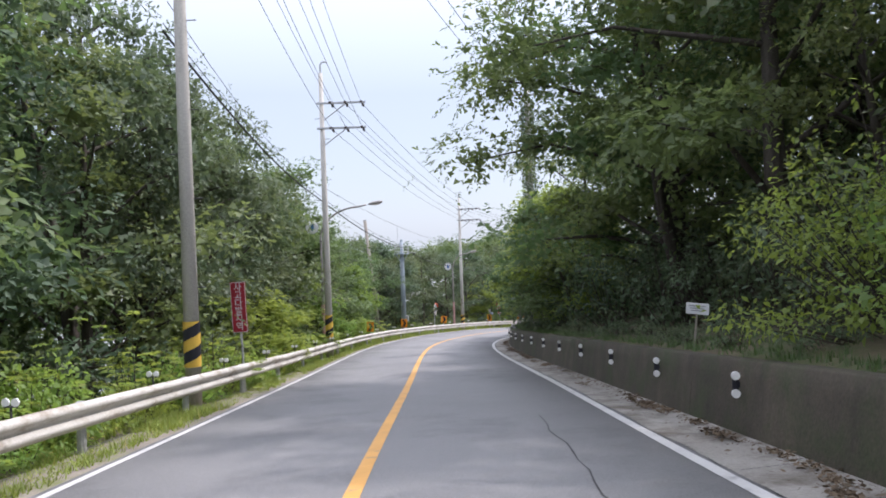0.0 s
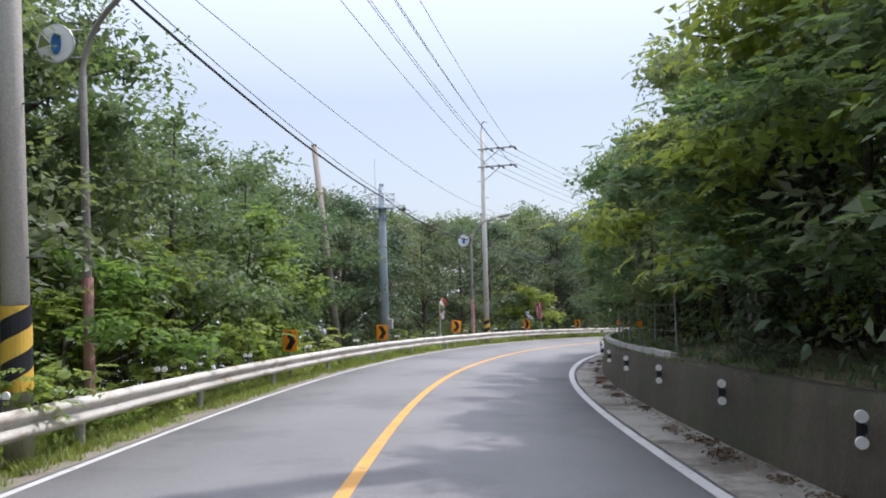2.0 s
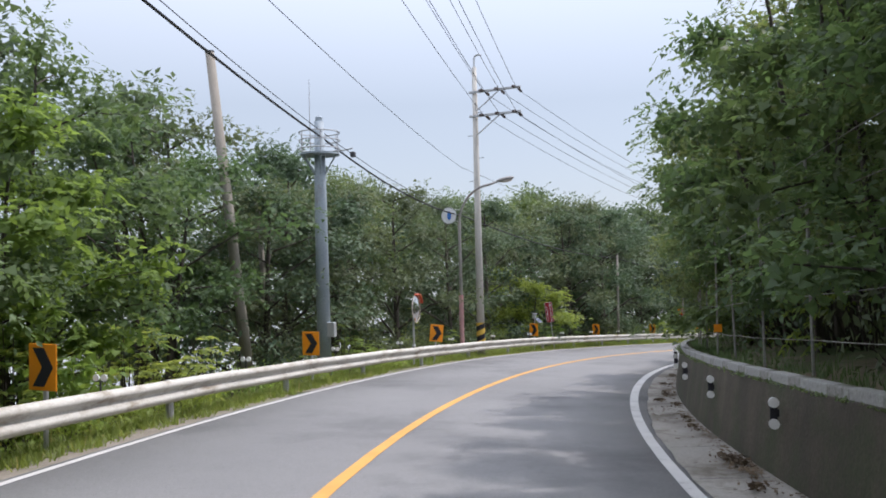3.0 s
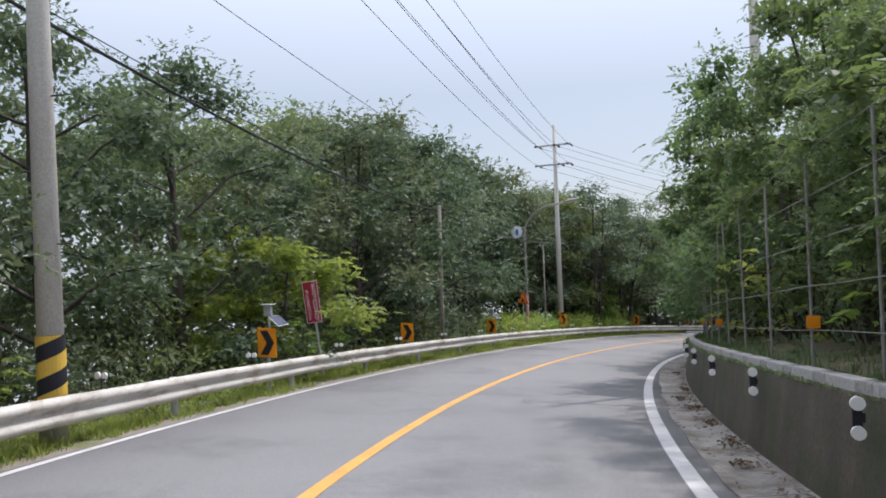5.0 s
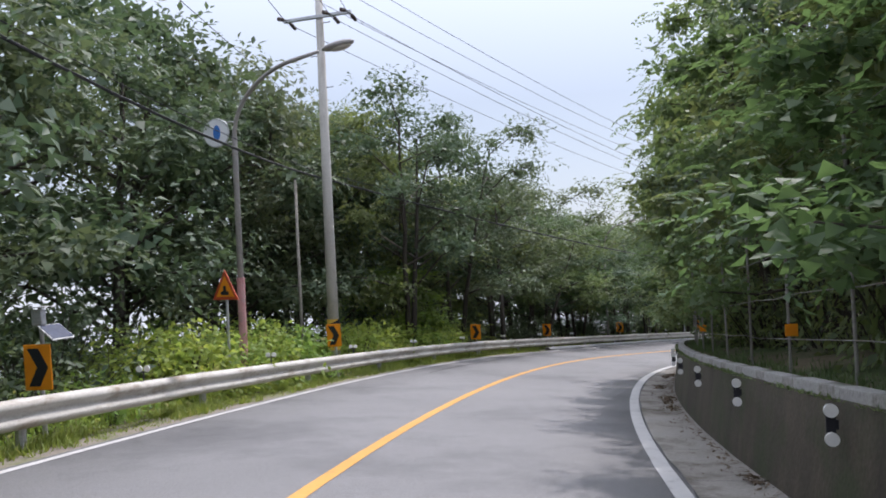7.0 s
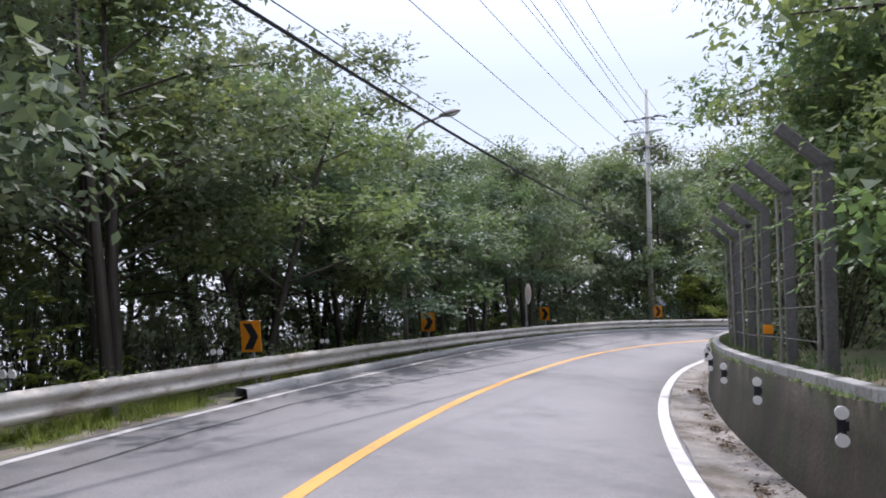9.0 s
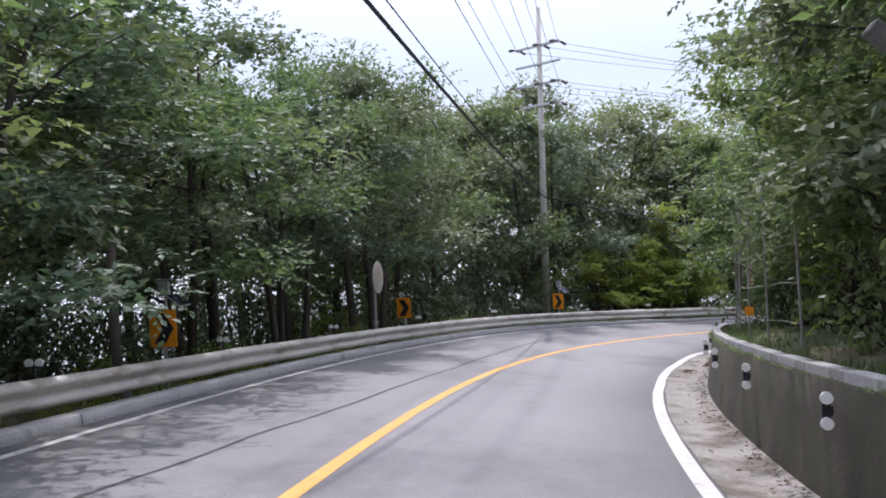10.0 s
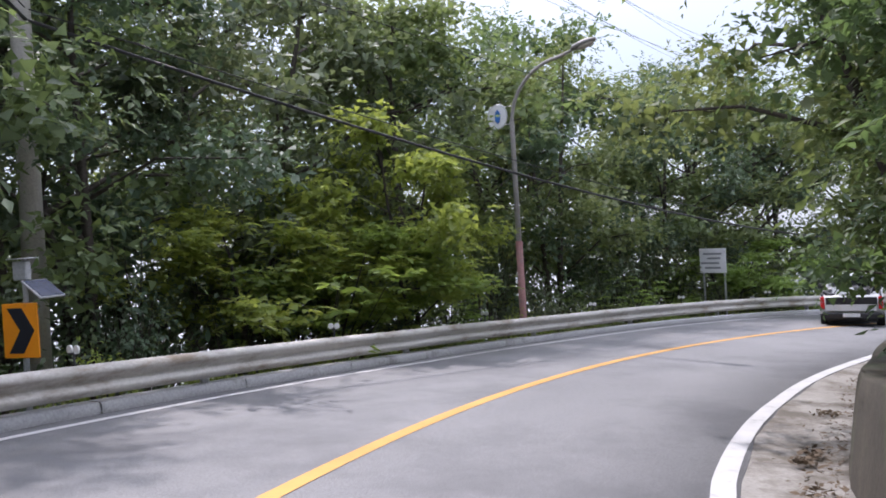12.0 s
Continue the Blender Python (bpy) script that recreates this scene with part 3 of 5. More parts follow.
def chevron_board(s, d, up, turn, beacon, lean=0.0):
    ob = thing("chevron_sign", "orange board with black arrow and solar beacon" if beacon else "orange board with a black arrow on a steel post", "road sign", "chevron signs along the bend", standing(s, d, -0.25) @ pose(0, 0, 0, 0, lean, turn))
    z = up + 0.25
    part("post", tube(bmesh.new(), [(0, 0.04, -0.3), (0, 0.04, z + 0.2)], 0.03, 8), GALV, ob)
    part("board", box(bmesh.new(), 0.44, 0.02, 0.57, 0, 0, z, 0.006), ORANGE, ob)
    bm = plate(bmesh.new(), [(-0.15, 0.235), (0.03, 0.235), (0.175, 0.0), (0.03, -0.235), (-0.15, -0.235), (0.0, 0.0)], 0.006, -0.016)
    for v in bm.verts:
        v.co.z += z
    part("arrow", bm, BLACK, ob)
    if beacon:
        part("beacon_pole", tube(bmesh.new(), [(0.03, 0.06, z), (0.03, 0.06, z + 0.74)], 0.025, 8), GALV, ob)
        part("beacon", box(bmesh.new(), 0.17, 0.08, 0.2, 0.03, 0.03, z + 0.62, 0.01), GALV, ob, "grey beacon lamp box")
        hood = part("hood", box(bmesh.new(), 0.24, 0.2, 0.012, 0.03, 0.05, z + 0.745, 0.002), GALV, ob)
        panel = part("solar_panel", box(bmesh.new(), 0.3, 0.34, 0.02, 0, 0, 0, 0.004), GALV, ob, "tilted solar panel with pale back", at=pose(0.2, 0.12, z + 0.42, 0, 38, 0))
        part("cells", box(bmesh.new(), 0.27, 0.31, 0.006, 0, 0, 0.013), SOLAR, panel)
    return ob


for q, d, up, turn, beacon, lean in ((43.5, -4.1, 1.02, -12, False, 1), (52.0, -4.3, 0.93, 0, False, 0), (59.4, -4.02, 0.98, 24, False, 6), (69.2, -3.92, 0.95, -10, True, 0), (77.9, -4.14, 0.9, -8, False, 0),
                                     (86.7, -4.16, 0.9, -10, True, -2), (96.0, -4.0, 1.03, -14, False, -3), (106.2, -3.78, 0.88, -8, False, 0), (113.9, -3.82, 0.88, -8, False, -2), (123.3, -4.1, 0.93, 4, True, 0),
                                     (132.7, -4.4, 0.92, 4, False, -2), (140.0, -3.9, 0.93, 6, True, 0)):
    chevron_board(q, d, up, turn, beacon, lean)


def banner(s, d, low, high, width, lines, turn, lean):
    ob = thing("warning_banner", "upright red board with white lettering on a steel post", "road sign", "red boards", standing(s, d, -0.4) @ pose(0, 0, 0, 0, lean, turn))
    z, h = (low + high) / 2 + 0.4, high - low
    part("post", tube(bmesh.new(), [(0, 0.035, -0.2), (0, 0.035, z + h / 2 - 0.05)], 0.03, 8), GALV, ob)
    part("board", box(bmesh.new(), width, 0.02, h, 0, 0, z, 0.004), REDBOARD, ob)
    bm = bmesh.new()
    for x, w, zz, hh in ((-width / 2 + 0.012, 0.012, z, h - 0.01), (width / 2 - 0.012, 0.012, z, h - 0.01)):
        box(bm, w, 0.004, hh, x, -0.012, zz)
    for zz in (z - h / 2 + 0.012, z + h / 2 - 0.012):
        box(bm, width - 0.04, 0.004, 0.012, 0, -0.012, zz)
    part("border", bm, WHITE, ob)
    for text, x, size, zc, spacing in lines:
        letters("\n".join(text), size, WHITE, ob, pose(x, -0.013, z + zc, 90, 0, 0), spacing=spacing)
    return ob


banner(18.6, -4.1, 1.42, 2.67, 0.4, [("사고다발지역", 0.0, 0.225, 0.0, 0.86)], -10, -2)
banner(72.2, -4.12, 1.3, 2.3, 0.42, [("교통사고다발지역", 0.09, 0.15, 0.0, 0.79), ("속도를줄이시오", -0.1, 0.115, -0.07, 0.9)], -6, -7)

# triangular warning sign
tri = thing("warning_sign", "orange triangular warning sign with a red rim", "road sign", m=standing(92.6, -4.9, -0.3) @ pose(0, 0, 0, 0, 0, -16))
part("post", tube(bmesh.new(), [(0, 0.04, -0.3), (0, 0.04, 2.6)], 0.03, 8), GALV, tri)


def triangle(size, z):
    return [(-size / 2, z - size * 0.289), (size / 2, z - size * 0.289), (0, z + size * 0.577)]


part("board", plate(bmesh.new(), triangle(0.72, 2.36), 0.02, 0.0), REDRIM, tri)
part("field", plate(bmesh.new(), triangle(0.5, 2.36), 0.005, -0.007), ORANGE, tri)
part("symbol", plate(bmesh.new(), [(-0.1, 2.25), (0.1, 2.25), (0.12, 2.31), (0.04, 2.34), (0.03, 2.44), (-0.03, 2.44), (-0.04, 2.34), (-0.12, 2.31)], 0.004, -0.013), BLACK, tri)

# small white notice behind the wall
notice = thing("notice_sign", "small white notice board on a thin wooden stake", "sign", m=standing(11.3, 4.62, 0.82) @ pose(0, 0, 0, 0, 6, -12))
part("stake", box(bmesh.new(), 0.03, 0.025, 0.75, 0, 0.02, 0.2, 0.003), WOOD, notice)
part("board", box(bmesh.new(), 0.33, 0.015, 0.17, 0, 0, 0.63, 0.003), WHITE, notice)
for k in range(3):
    part("text_bar", box(bmesh.new(), 0.24 - 0.04 * k, 0.004, 0.012, -0.01, -0.009, 0.67 - 0.035 * k), GREYBAR, notice)

# large white board in the bushes at the bend
board = thing("notice_board", "white roadside board with faded grey writing", "sign", m=standing(159.3, -5.0, -0.4) @ pose(0, 0, 0, 0, 0, 6))
for x in (-0.4, 0.4):
    part("post", tube(bmesh.new(), [(x, 0.05, -0.4), (x, 0.05, 2.5)], 0.035, 8), GALV, board)
part("board", box(bmesh.new(), 1.0, 0.03, 0.82, 0, 0, 2.22, 0.006), WHITE, board)
for x, z, w in ((0.0, 2.45, 0.7), (0.05, 2.3, 0.5), (-0.1, 2.14, 0.7), (0.0, 1.98, 0.6)):
    part("text_bar", box(bmesh.new(), w, 0.005, 0.06, x, -0.018, z), GREYBAR, board)


def mirror(s, d, low, high, turn, label, visor=True):
    ob = thing("traffic_mirror", label, "traffic mirror", "convex mirrors", standing(s, d, -0.4) @ pose(0, 0, 0, 0, 2, turn))
    r, z = (high - low) / 2, (low + high) / 2 + 0.4
    part("post", tube(bmesh.new(), [(0, 0.1, -0.3), (0, 0.1, z)], 0.035, 8), GALV, ob)
    bm = bmesh.new()
    rings = []
    for k in range(5):
        a = k / 4
        rings.append([bm.verts.new((r * a * math.cos(t), -0.1 * (1 - a * a), z + r * a * math.sin(t))) for t in (2 * math.pi * j / 24 for j in range(24))] if k else [bm.verts.new((0, -0.1, z))])
    for j in range(24):
        bm.faces.new((rings[0][0], rings[1][j], rings[1][(j + 1) % 24]))
        for k in range(1, 4):
            bm.faces.new((rings[k][j], rings[k + 1][j], rings[k + 1][(j + 1) % 24], rings[k][(j + 1) % 24]))
    part("shell", bm, MIRROR if visor else BOARDBACK, ob, "weathered convex face", True)
    bm = bmesh.new()
    tube(bm, [(r * math.cos(t), 0, z + r * math.sin(t)) for t in (2 * math.pi * j / 24 for j in range(25))], 0.016, 6, False)
    part("rim", bm, BOARDBACK if visor else GALV, ob)
    if visor:
        part("visor", plate(bmesh.new(), [(r * math.cos(t), z + r * math.sin(t)) for t in np.linspace(0.35, math.pi * 0.62, 9)] + [(r * 1.08 * math.cos(t), z + r * 1.08 * math.sin(t)) for t in np.linspace(math.pi * 0.62, 0.35, 9)], 0.13, -0.11), REDRIM, ob)
    part("clamp", box(bmesh.new(), 0.2, 0.08, 0.1, 0, 0.1, 0.95, 0.01), GALV, ob)
    return ob


mirror(58.8, -4.35, 1.33, 2.26, 97, "round traffic mirror with a weathered face and orange rim")
mirror(131.5, -4.45, 1.37, 2.22, 101, "round traffic mirror with a pale worn face by the guardrail", False)

# ---- poles, lamps, wires ----


def stripe_band(bm_y, bm_b, r, z0, z1):
    """Slanting black and yellow stripes round a pole."""
    sides, pitch = 24, (z1 - z0) / 4
    for k in range(sides):
        a0, a1 = 2 * math.pi * k / sides, 2 * math.pi * (k + 1) / sides
        for j in range(-3, 5):
            lo0, lo1 = (min(z1, max(z0, z0 + pitch * (j + 2 * q / sides))) for q in (k, k + 1))
            hi0, hi1 = (min(z1, max(z0, z0 + pitch * (j + 1 + 2 * q / sides))) for q in (k, k + 1))
            if hi0 - lo0 < 1e-4 and hi1 - lo1 < 1e-4:
                continue
            bm = bm_b if j % 2 else bm_y
            bm.faces.new([bm.verts.new((r * math.cos(a), r * math.sin(a), z)) for a, z in ((a0, lo0), (a1, lo1), (a1, hi1), (a0, hi0))])


def utility_pole(s, d, height, foot, arms, goose=False, band=None, lean=0.0, rfoot=0.165, label="tall tapered concrete utility pole with cross-arms"):
    """arms: rows of (height, from x, to x, insulator x's, braced)."""
    ob = thing("utility_pole", label, "utility pole", "utility poles", standing(s, d, foot) @ pose(0, 0, 0, 0, lean, 0))
    top = height - foot
    rtop = rfoot * 0.55
    part("shaft", tube(bmesh.new(), [(0, 0, -0.5), (0, 0, top * 0.5), (0, 0, top)], [rfoot, (rfoot + rtop) / 2, rtop], 16), POLE, ob, smooth=True)
    if band:
        by, bb = bmesh.new(), bmesh.new()
        stripe_band(by, bb, rfoot * 0.99 + 0.006, band[0] - foot, band[1] - foot)
        part("yellow_band", by, BANDYELLOW, ob, "yellow stripes round the foot")
        part("black_band", bb, BLACK, ob, "black stripes round the foot")
    ties = []
    for z, x0, x1, pins, braced in arms:
        z -= foot
        arm = part("cross_arm", box(bmesh.new(), x1 - x0, 0.09, 0.09, (x0 + x1) / 2, -0.11, z, 0.008), GALV, ob)
        if braced:
            part("brace", tube(bmesh.new(), [(0.1, -0.11, z - 0.75), (x1 * 0.55, -0.11, z - 0.04)], 0.028, 6), GALV, ob)
        for x in pins:
            for way in (-1, 1):
                bm = bmesh.new()
                pts = [(x, -0.11 + way * 0.05, z + 0.02), (x, -0.11 + way * 0.5, z - 0.08)]
                tube(bm, pts, 0.018, 6)
                for t in (0.45, 0.6, 0.75, 0.9):
                    q = Vector(pts[0]).lerp(Vector(pts[1]), t)
                    tube(bm, [q - Vector((0, way * 0.02, 0)), q + Vector((0, way * 0.02, 0))], 0.055, 8)
                part("insulator", bm, PORCELAIN, arm)
            ties.append(ob.matrix_basis @ Vector((x, -0.11, z - 0.06)))
    if goose:
        part("top_pipe", tube(bmesh.new(), [(0, 0, top - 0.1), (0, 0, top + 0.35), (0.06, 0, top + 0.47), (0.2, 0, top + 0.5), (0.3, 0, top + 0.45)], 0.04, 8), GALV, ob)
    for z in np.arange(2.6, top - 1.5, 0.9):
        part("step_bolt", tube(bmesh.new(), [(-0.1, 0, z), (-0.32, 0, z)] if int(z / 0.9) % 2 else [(0.1, 0, z), (0.32, 0, z)], 0.012, 5), IRON, ob)
    return ob, ties


SIX = (0.45, 1.1, 1.8)
_, T1 = utility_pole(15.2, -4.25, 13.4, -0.2, [(11.8, -0.2, 1.95, SIX, True), (10.7, -0.2, 1.95, SIX, True)], True, (0.8, 1.72))
_, T2 = utility_pole(32.9, -4.12, 12.5, -0.2, [(11.15, -0.2, 1.95, SIX, True), (10.05, -0.2, 1.95, SIX, True)], True, (0.85, 1.85))
_, T3 = utility_pole(63.8, -4.05, 11.4, -0.2, [(10.4, -0.2, 1.95, SIX, True), (9.45, -0.2, 1.95, SIX, True)], True, (0.5, 1.3))
_, T4 = utility_pole(97.6, -4.85, 12.0, -0.2, [(10.85, -1.05, 1.0, (-0.95, 0.15, 0.92), False), (9.75, -1.05, 1.0, (-0.95, 0.4, 0.92), False)], False, (0.55, 1.4))
_, T6 = utility_pole(141.6, -6.0, 12.7, -0.3, [(11.15, -1.2, 1.15, (-1.1, 0.2, 1.05), False), (10.4, -1.2, 1.15, (), False), (9.6, -1.2, 1.15, (-1.1, 0.2, 1.05), False), (8.75, -1.0, 1.1, (-0.9, 1.0), False)], False, None, 1.0)
T7 = [Vector((113.5 + 0.2 * (k % 3), 95.0 + 1.1 * (k % 3), 0.4 - 1.3 * (k // 3))) for k in range(6)]
ivy_pole, TR1 = utility_pole(34.4, 5.05, 12.5, 0.8, [(11.6, -1.0, 1.0, (-0.9, -0.3, 0.9), False)], rfoot=0.2, label="concrete utility pole wrapped in dark ivy")
_, TR2 = utility_pole(75.0, 5.9, 11.9, 0.8, [(10.6, -1.05, 1.05, (-0.95, -0.35, 0.95), False)], label="concrete utility pole among trees behind the wall")


def wire(a, b, sag, r, label="thin black overhead power line", group="power lines", name="power_line"):
    pts = [a.lerp(b, t) - Vector((0, 0, 4 * sag * t * (1 - t))) for t in np.linspace(0, 1, 13)]
    ob = new(name)
    tagged(ob, label, "cable", group)
    part("strand", tube(bmesh.new(), pts, r, 5), CABLE, ob)
    return ob


for A, B, sag in ((T1, T2, 0.25), (T2, T3, 0.5), (T3, T4, 0.6), (T4, T6[:6], 0.9), (T6[:6], T7, 0.9)):
    for p, q in zip(A, B):
        wire(p, q, sag, 0.009)
for p, q in zip(TR1, TR2):
    wire(p, q, 0.5, 0.011)
    wire(p + (p - q) * 0.8, p, 0.4, 0.011)
# neutral line and the thick telephone bundle
low = [place(15.2, -4.5, 8.2), place(32.9, -4.65, 7.8), place(63.8, -4.75, 7.5), place(97.6, -5.1, 7.0), place(141.6, -5.6, 6.6), place(172, -8, 4.6)]
for p, q in zip(low, low[1:]):
    wire(p, q, 0.5, 0.008)
thick = [place(15.2, -4.6, 7.6), place(32.9, -4.5, 7.1), place(54.2, -5.0, 6.45), place(63.8, -4.6, 5.5), place(82.4, -4.7, 5.3), place(97.6, -5.0, 5.3), place(141.6, -5.8, 5.0), place(168, -7.5, 2.6)]
for k, (p, q) in enumerate(zip(thick, thick[1:])):
    wire(p, q, 0.35 if k < 5 else 0.7, 0.028, "thick black telephone cable bundle", "telephone cables", "telephone_cable")
    wire(p + Vector((0, 0, 0.16)), q + Vector((0, 0, 0.16)), 0.3 if k < 5 else 0.55, 0.01, "thin steel messenger wire", "telephone cables", "telephone_cable")

# bare poles
for q, d, foot, top, r, lean, side in ((52.7, -6.4, -0.5, 8.4, 0.15, -4.5, 3.0), (55.3, -7.5, -0.6, 5.5, 0.1, -3.5, 0), (82.4, -4.65, -0.3, 5.5, 0.09, 0.6, 0), (97.2, -5.6, -0.5, 5.2, 0.05, 0, 0)):
    ob = thing("bare_pole", "weathered grey pole without wires, ivy and bushes at its foot", "pole", "bare poles", standing(q, d, foot) @ pose(0, 0, 0, side, lean, 0))
    part("shaft", tube(bmesh.new(), [(0, 0, -0.4), (0, 0, top - foot)], [r, r * 0.75], 12), WOOD, ob, smooth=True)
    part("cap", tube(bmesh.new(), [(0, 0, top - foot), (0, 0, top - foot + 0.03)], r * 0.8, 12), IRON, ob)

# mast with a ring platform
mast = thing("antenna_mast", "blue-grey steel mast with a round railed platform and whip antenna", "mast", m=standing(54.2, -5.1, -0.3))
part("shaft", tube(bmesh.new(), [(0, 0, -0.4), (0, 0, 5.6), (0, 0, 7.2)], [0.2, 0.16, 0.13], 14), GREYPOLE, mast, smooth=True)
part("cap", tube(bmesh.new(), [(0, 0, 7.2), (0, 0, 7.32), (0, 0, 7.36)], [0.1, 0.1, 0.04], 12), GREYPOLE, mast)
part("antenna", tube(bmesh.new(), [(-0.28, 0, 6.3), (-0.28, 0, 8.4)], [0.018, 0.008], 6), GALV, mast)


def ring(r, z, t):
    return tube(bmesh.new(), [(r * math.cos(a), r * math.sin(a), z) for a in np.linspace(0, 2 * math.pi, 25)], t, 6, False)


for z in (6.45, 6.68, 6.9):
    part("rail_ring", ring(0.55, z, 0.018), GALV, mast)
part("platform", disc(bmesh.new(), 0.55, 0.05, (0, 0, 6.3), "Z", 24), GREYPOLE, mast)
for k in range(6):
    a = 2 * math.pi * k / 6
    part("upright", tube(bmesh.new(), [(0.55 * math.cos(a), 0.55 * math.sin(a), 6.3), (0.55 * math.cos(a), 0.55 * math.sin(a), 6.9)], 0.014, 5), GALV, mast)
    part("bracket", tube(bmesh.new(), [(0.5 * math.cos(a), 0.5 * math.sin(a), 6.28), (0.15 * math.cos(a), 0.15 * math.sin(a), 5.75)], 0.022, 5), GREYPOLE, mast)
part("meter_box", box(bmesh.new(), 0.22, 0.16, 0.4, 0.25, -0.02, 1.5, 0.01), GALV, mast, "small grey meter box")
part("side_arm", tube(bmesh.new(), [(0.1, 0, 6.3), (0.95, 0.1, 6.42)], 0.02, 6), GALV, mast)
part("junction", box(bmesh.new(), 0.13, 0.13, 0.15, 0.95, 0.1, 6.25, 0.02), IRON, mast)


def street_lamp(s, d, up, out, sleeve, round_sign, ds=0.0):
    """Curved-arm lamp: up is the head's height, out its reach over the road."""
    ob = thing("street_lamp", "curved-arm steel street lamp with a faded red sleeve" if sleeve else "curved-arm street lamp on a grey-brown steel post", "street lamp", "street lamps", standing(s, d, -0.3))
    z = up + 0.3
    arc = [(0, 0, -0.4), (0, 0, z - 1.62)] + [(out * 0.72 * (1 - math.cos(a)), ds * (1 - math.cos(a)), z - 1.62 + 1.4 * math.sin(a)) for a in np.linspace(0.12, math.pi / 2 * 0.98, 10)]
    arc.append((out * 0.86, ds, z - 0.14))
    part("post", tube(bmesh.new(), arc, [0.075, 0.06] + [0.045] * 10 + [0.035], 10), LAMPGREY, ob, smooth=True)
    bm = bmesh.new()
    bmesh.ops.create_uvsphere(bm, u_segments=16, v_segments=10, radius=1, matrix=Matrix.Translation((out + 0.05, ds, z - 0.06)) @ Matrix.Rotation(radians(-9), 4, "Y") @ Matrix.Diagonal((0.36, 0.14, 0.085, 1)))
    part("head", bm, LAMPGREY, ob, "long oval lamp head", True)
    bm = bmesh.new()
    bmesh.ops.create_uvsphere(bm, u_segments=14, v_segments=8, radius=1, matrix=Matrix.Translation((out + 0.1, ds, z - 0.1)) @ Matrix.Rotation(radians(-9), 4, "Y") @ Matrix.Diagonal((0.24, 0.11, 0.07, 1)))
    part("lens", bm, BOARDBACK, ob, "pale lamp glass", True)
    if sleeve:
        part("sleeve", tube(bmesh.new(), [(0, 0, 0.5), (0, 0, 2.65)], 0.088, 12), SLEEVE, ob, "faded red paper wrapping")
    if round_sign:
        disc_sign = part("round_sign", disc(bmesh.new(), 0.3, 0.03, (-0.4, -0.06, round_sign + 0.3), "Y", 24), WHITE, ob, "round white board with a blue mark")
        part("mark", disc(bmesh.new(), 0.17, 0.01, (-0.38, -0.082, round_sign + 0.3), "Y", 20, 0.5), BLUE, disc_sign)
        part("sign_ring", tube(bmesh.new(), [(-0.4 + 0.305 * math.cos(a), -0.06, round_sign + 0.3 + 0.305 * math.sin(a)) for a in np.linspace(0, 2 * math.pi, 25)], 0.018, 6, False), GALV, disc_sign)
        for dz in (0.22, -0.22):
            part("sign_arm", tube(bmesh.new(), [(-0.4, -0.04, round_sign + 0.3 + dz), (0.02, -0.02, round_sign + 0.3 + dz)], 0.014, 5), GALV, ob)
    return ob


street_lamp(36.0, -4.95, 7.2, 2.75, True, 6.1, -0.8)
street_lamp(62.8, -4.4, 6.7, 2.0, True, 5.42, -0.4)
street_lamp(93.4, -5.0, 7.05, 2.7, True, 5.55, -0.6)
street_lamp(123.0, -4.7, 7.15, 1.75, False, None, -0.2)
street_lamp(151.0, -4.3, 6.9, 2.0, True, 5.5, 0.2)

# ---- fences on the wall ----


def shared(name, bm, material):
    me = bpy.data.meshes.new(name)
    bmesh.ops.recalc_face_normals(bm, faces=bm.faces)
    bm.to_mesh(me)
    bm.free()
    me.materials.append(material)
    return me


def fence_run(label, stations, post, d, strands, tag_up):
    ob = thing("fence", label, "fence", "fences on the wall")
    for k, q in enumerate(stations):
        p = part("post", post, None, ob, at=standing(q, d, WALL_UP(q), random.uniform(-4, 4)) @ pose(0, 0, 0, random.uniform(-1.5, 1.5), random.uniform(-1.5, 1.5), 0))
        if post == slant_mesh:
            part("pipe", stay_mesh, None, p, "pale steel pipe tied to the post")
        if k % 4 == 2:
            part("tag", tag_mesh, None, p, "orange square tag", at=pose(0, -0.075, tag_up))
    for up, x in strands:
        pts = [place(q, d + x, WALL_UP(q) + up + 0.03 * noise.noise((q * 1.3, up * 9, 0.0))) for q in np.arange(stations[0], stations[-1] + 0.1, 0.89)]
        part("wire_strand", tube(bmesh.new(), pts, 0.005, 4), PIPE, ob)
    return ob


tag_mesh = shared("tag", box(bmesh.new(), 0.13, 0.01, 0.13, 0, 0, 0, 0.003), ORANGE)
pipe_mesh = shared("post", tube(bmesh.new(), [(0, 0, -0.3), (0, 0, 2.2)], 0.016, 8), PIPE)
bm = bmesh.new()
box(bm, 0.12, 0.12, 2.45, 0, 0, 0.9, 0.012)
box(bm, 0.12, 0.12, 0.62, -0.2, 0, 2.28, 0.012, Matrix.Rotation(radians(-48), 4, "Y"))
slant_mesh = shared("post", bm, POSTDARK)
stay_mesh = shared("pipe", tube(bmesh.new(), [(-0.12, -0.04, -0.3), (-0.12, -0.04, 2.05)], 0.018, 8), PIPE)
fence_run("pale thin pipe posts with sagging wire strands", [37.3 + 1.9 * k for k in range(0, 38)], pipe_mesh, 4.62, [(u, -0.03) for u in (0.4, 0.85, 1.3, 1.75, 2.2)], 0.5)
fence_run("dark concrete posts with slanting tops and barbed wire", [109.6 + 1.75 * k for k in range(0, 6)], slant_mesh, 4.66, [(u, -0.09) for u in (0.35, 0.7, 1.05, 1.4, 1.75)] + [(2.25, -0.2), (2.45, -0.4)], 0.45)
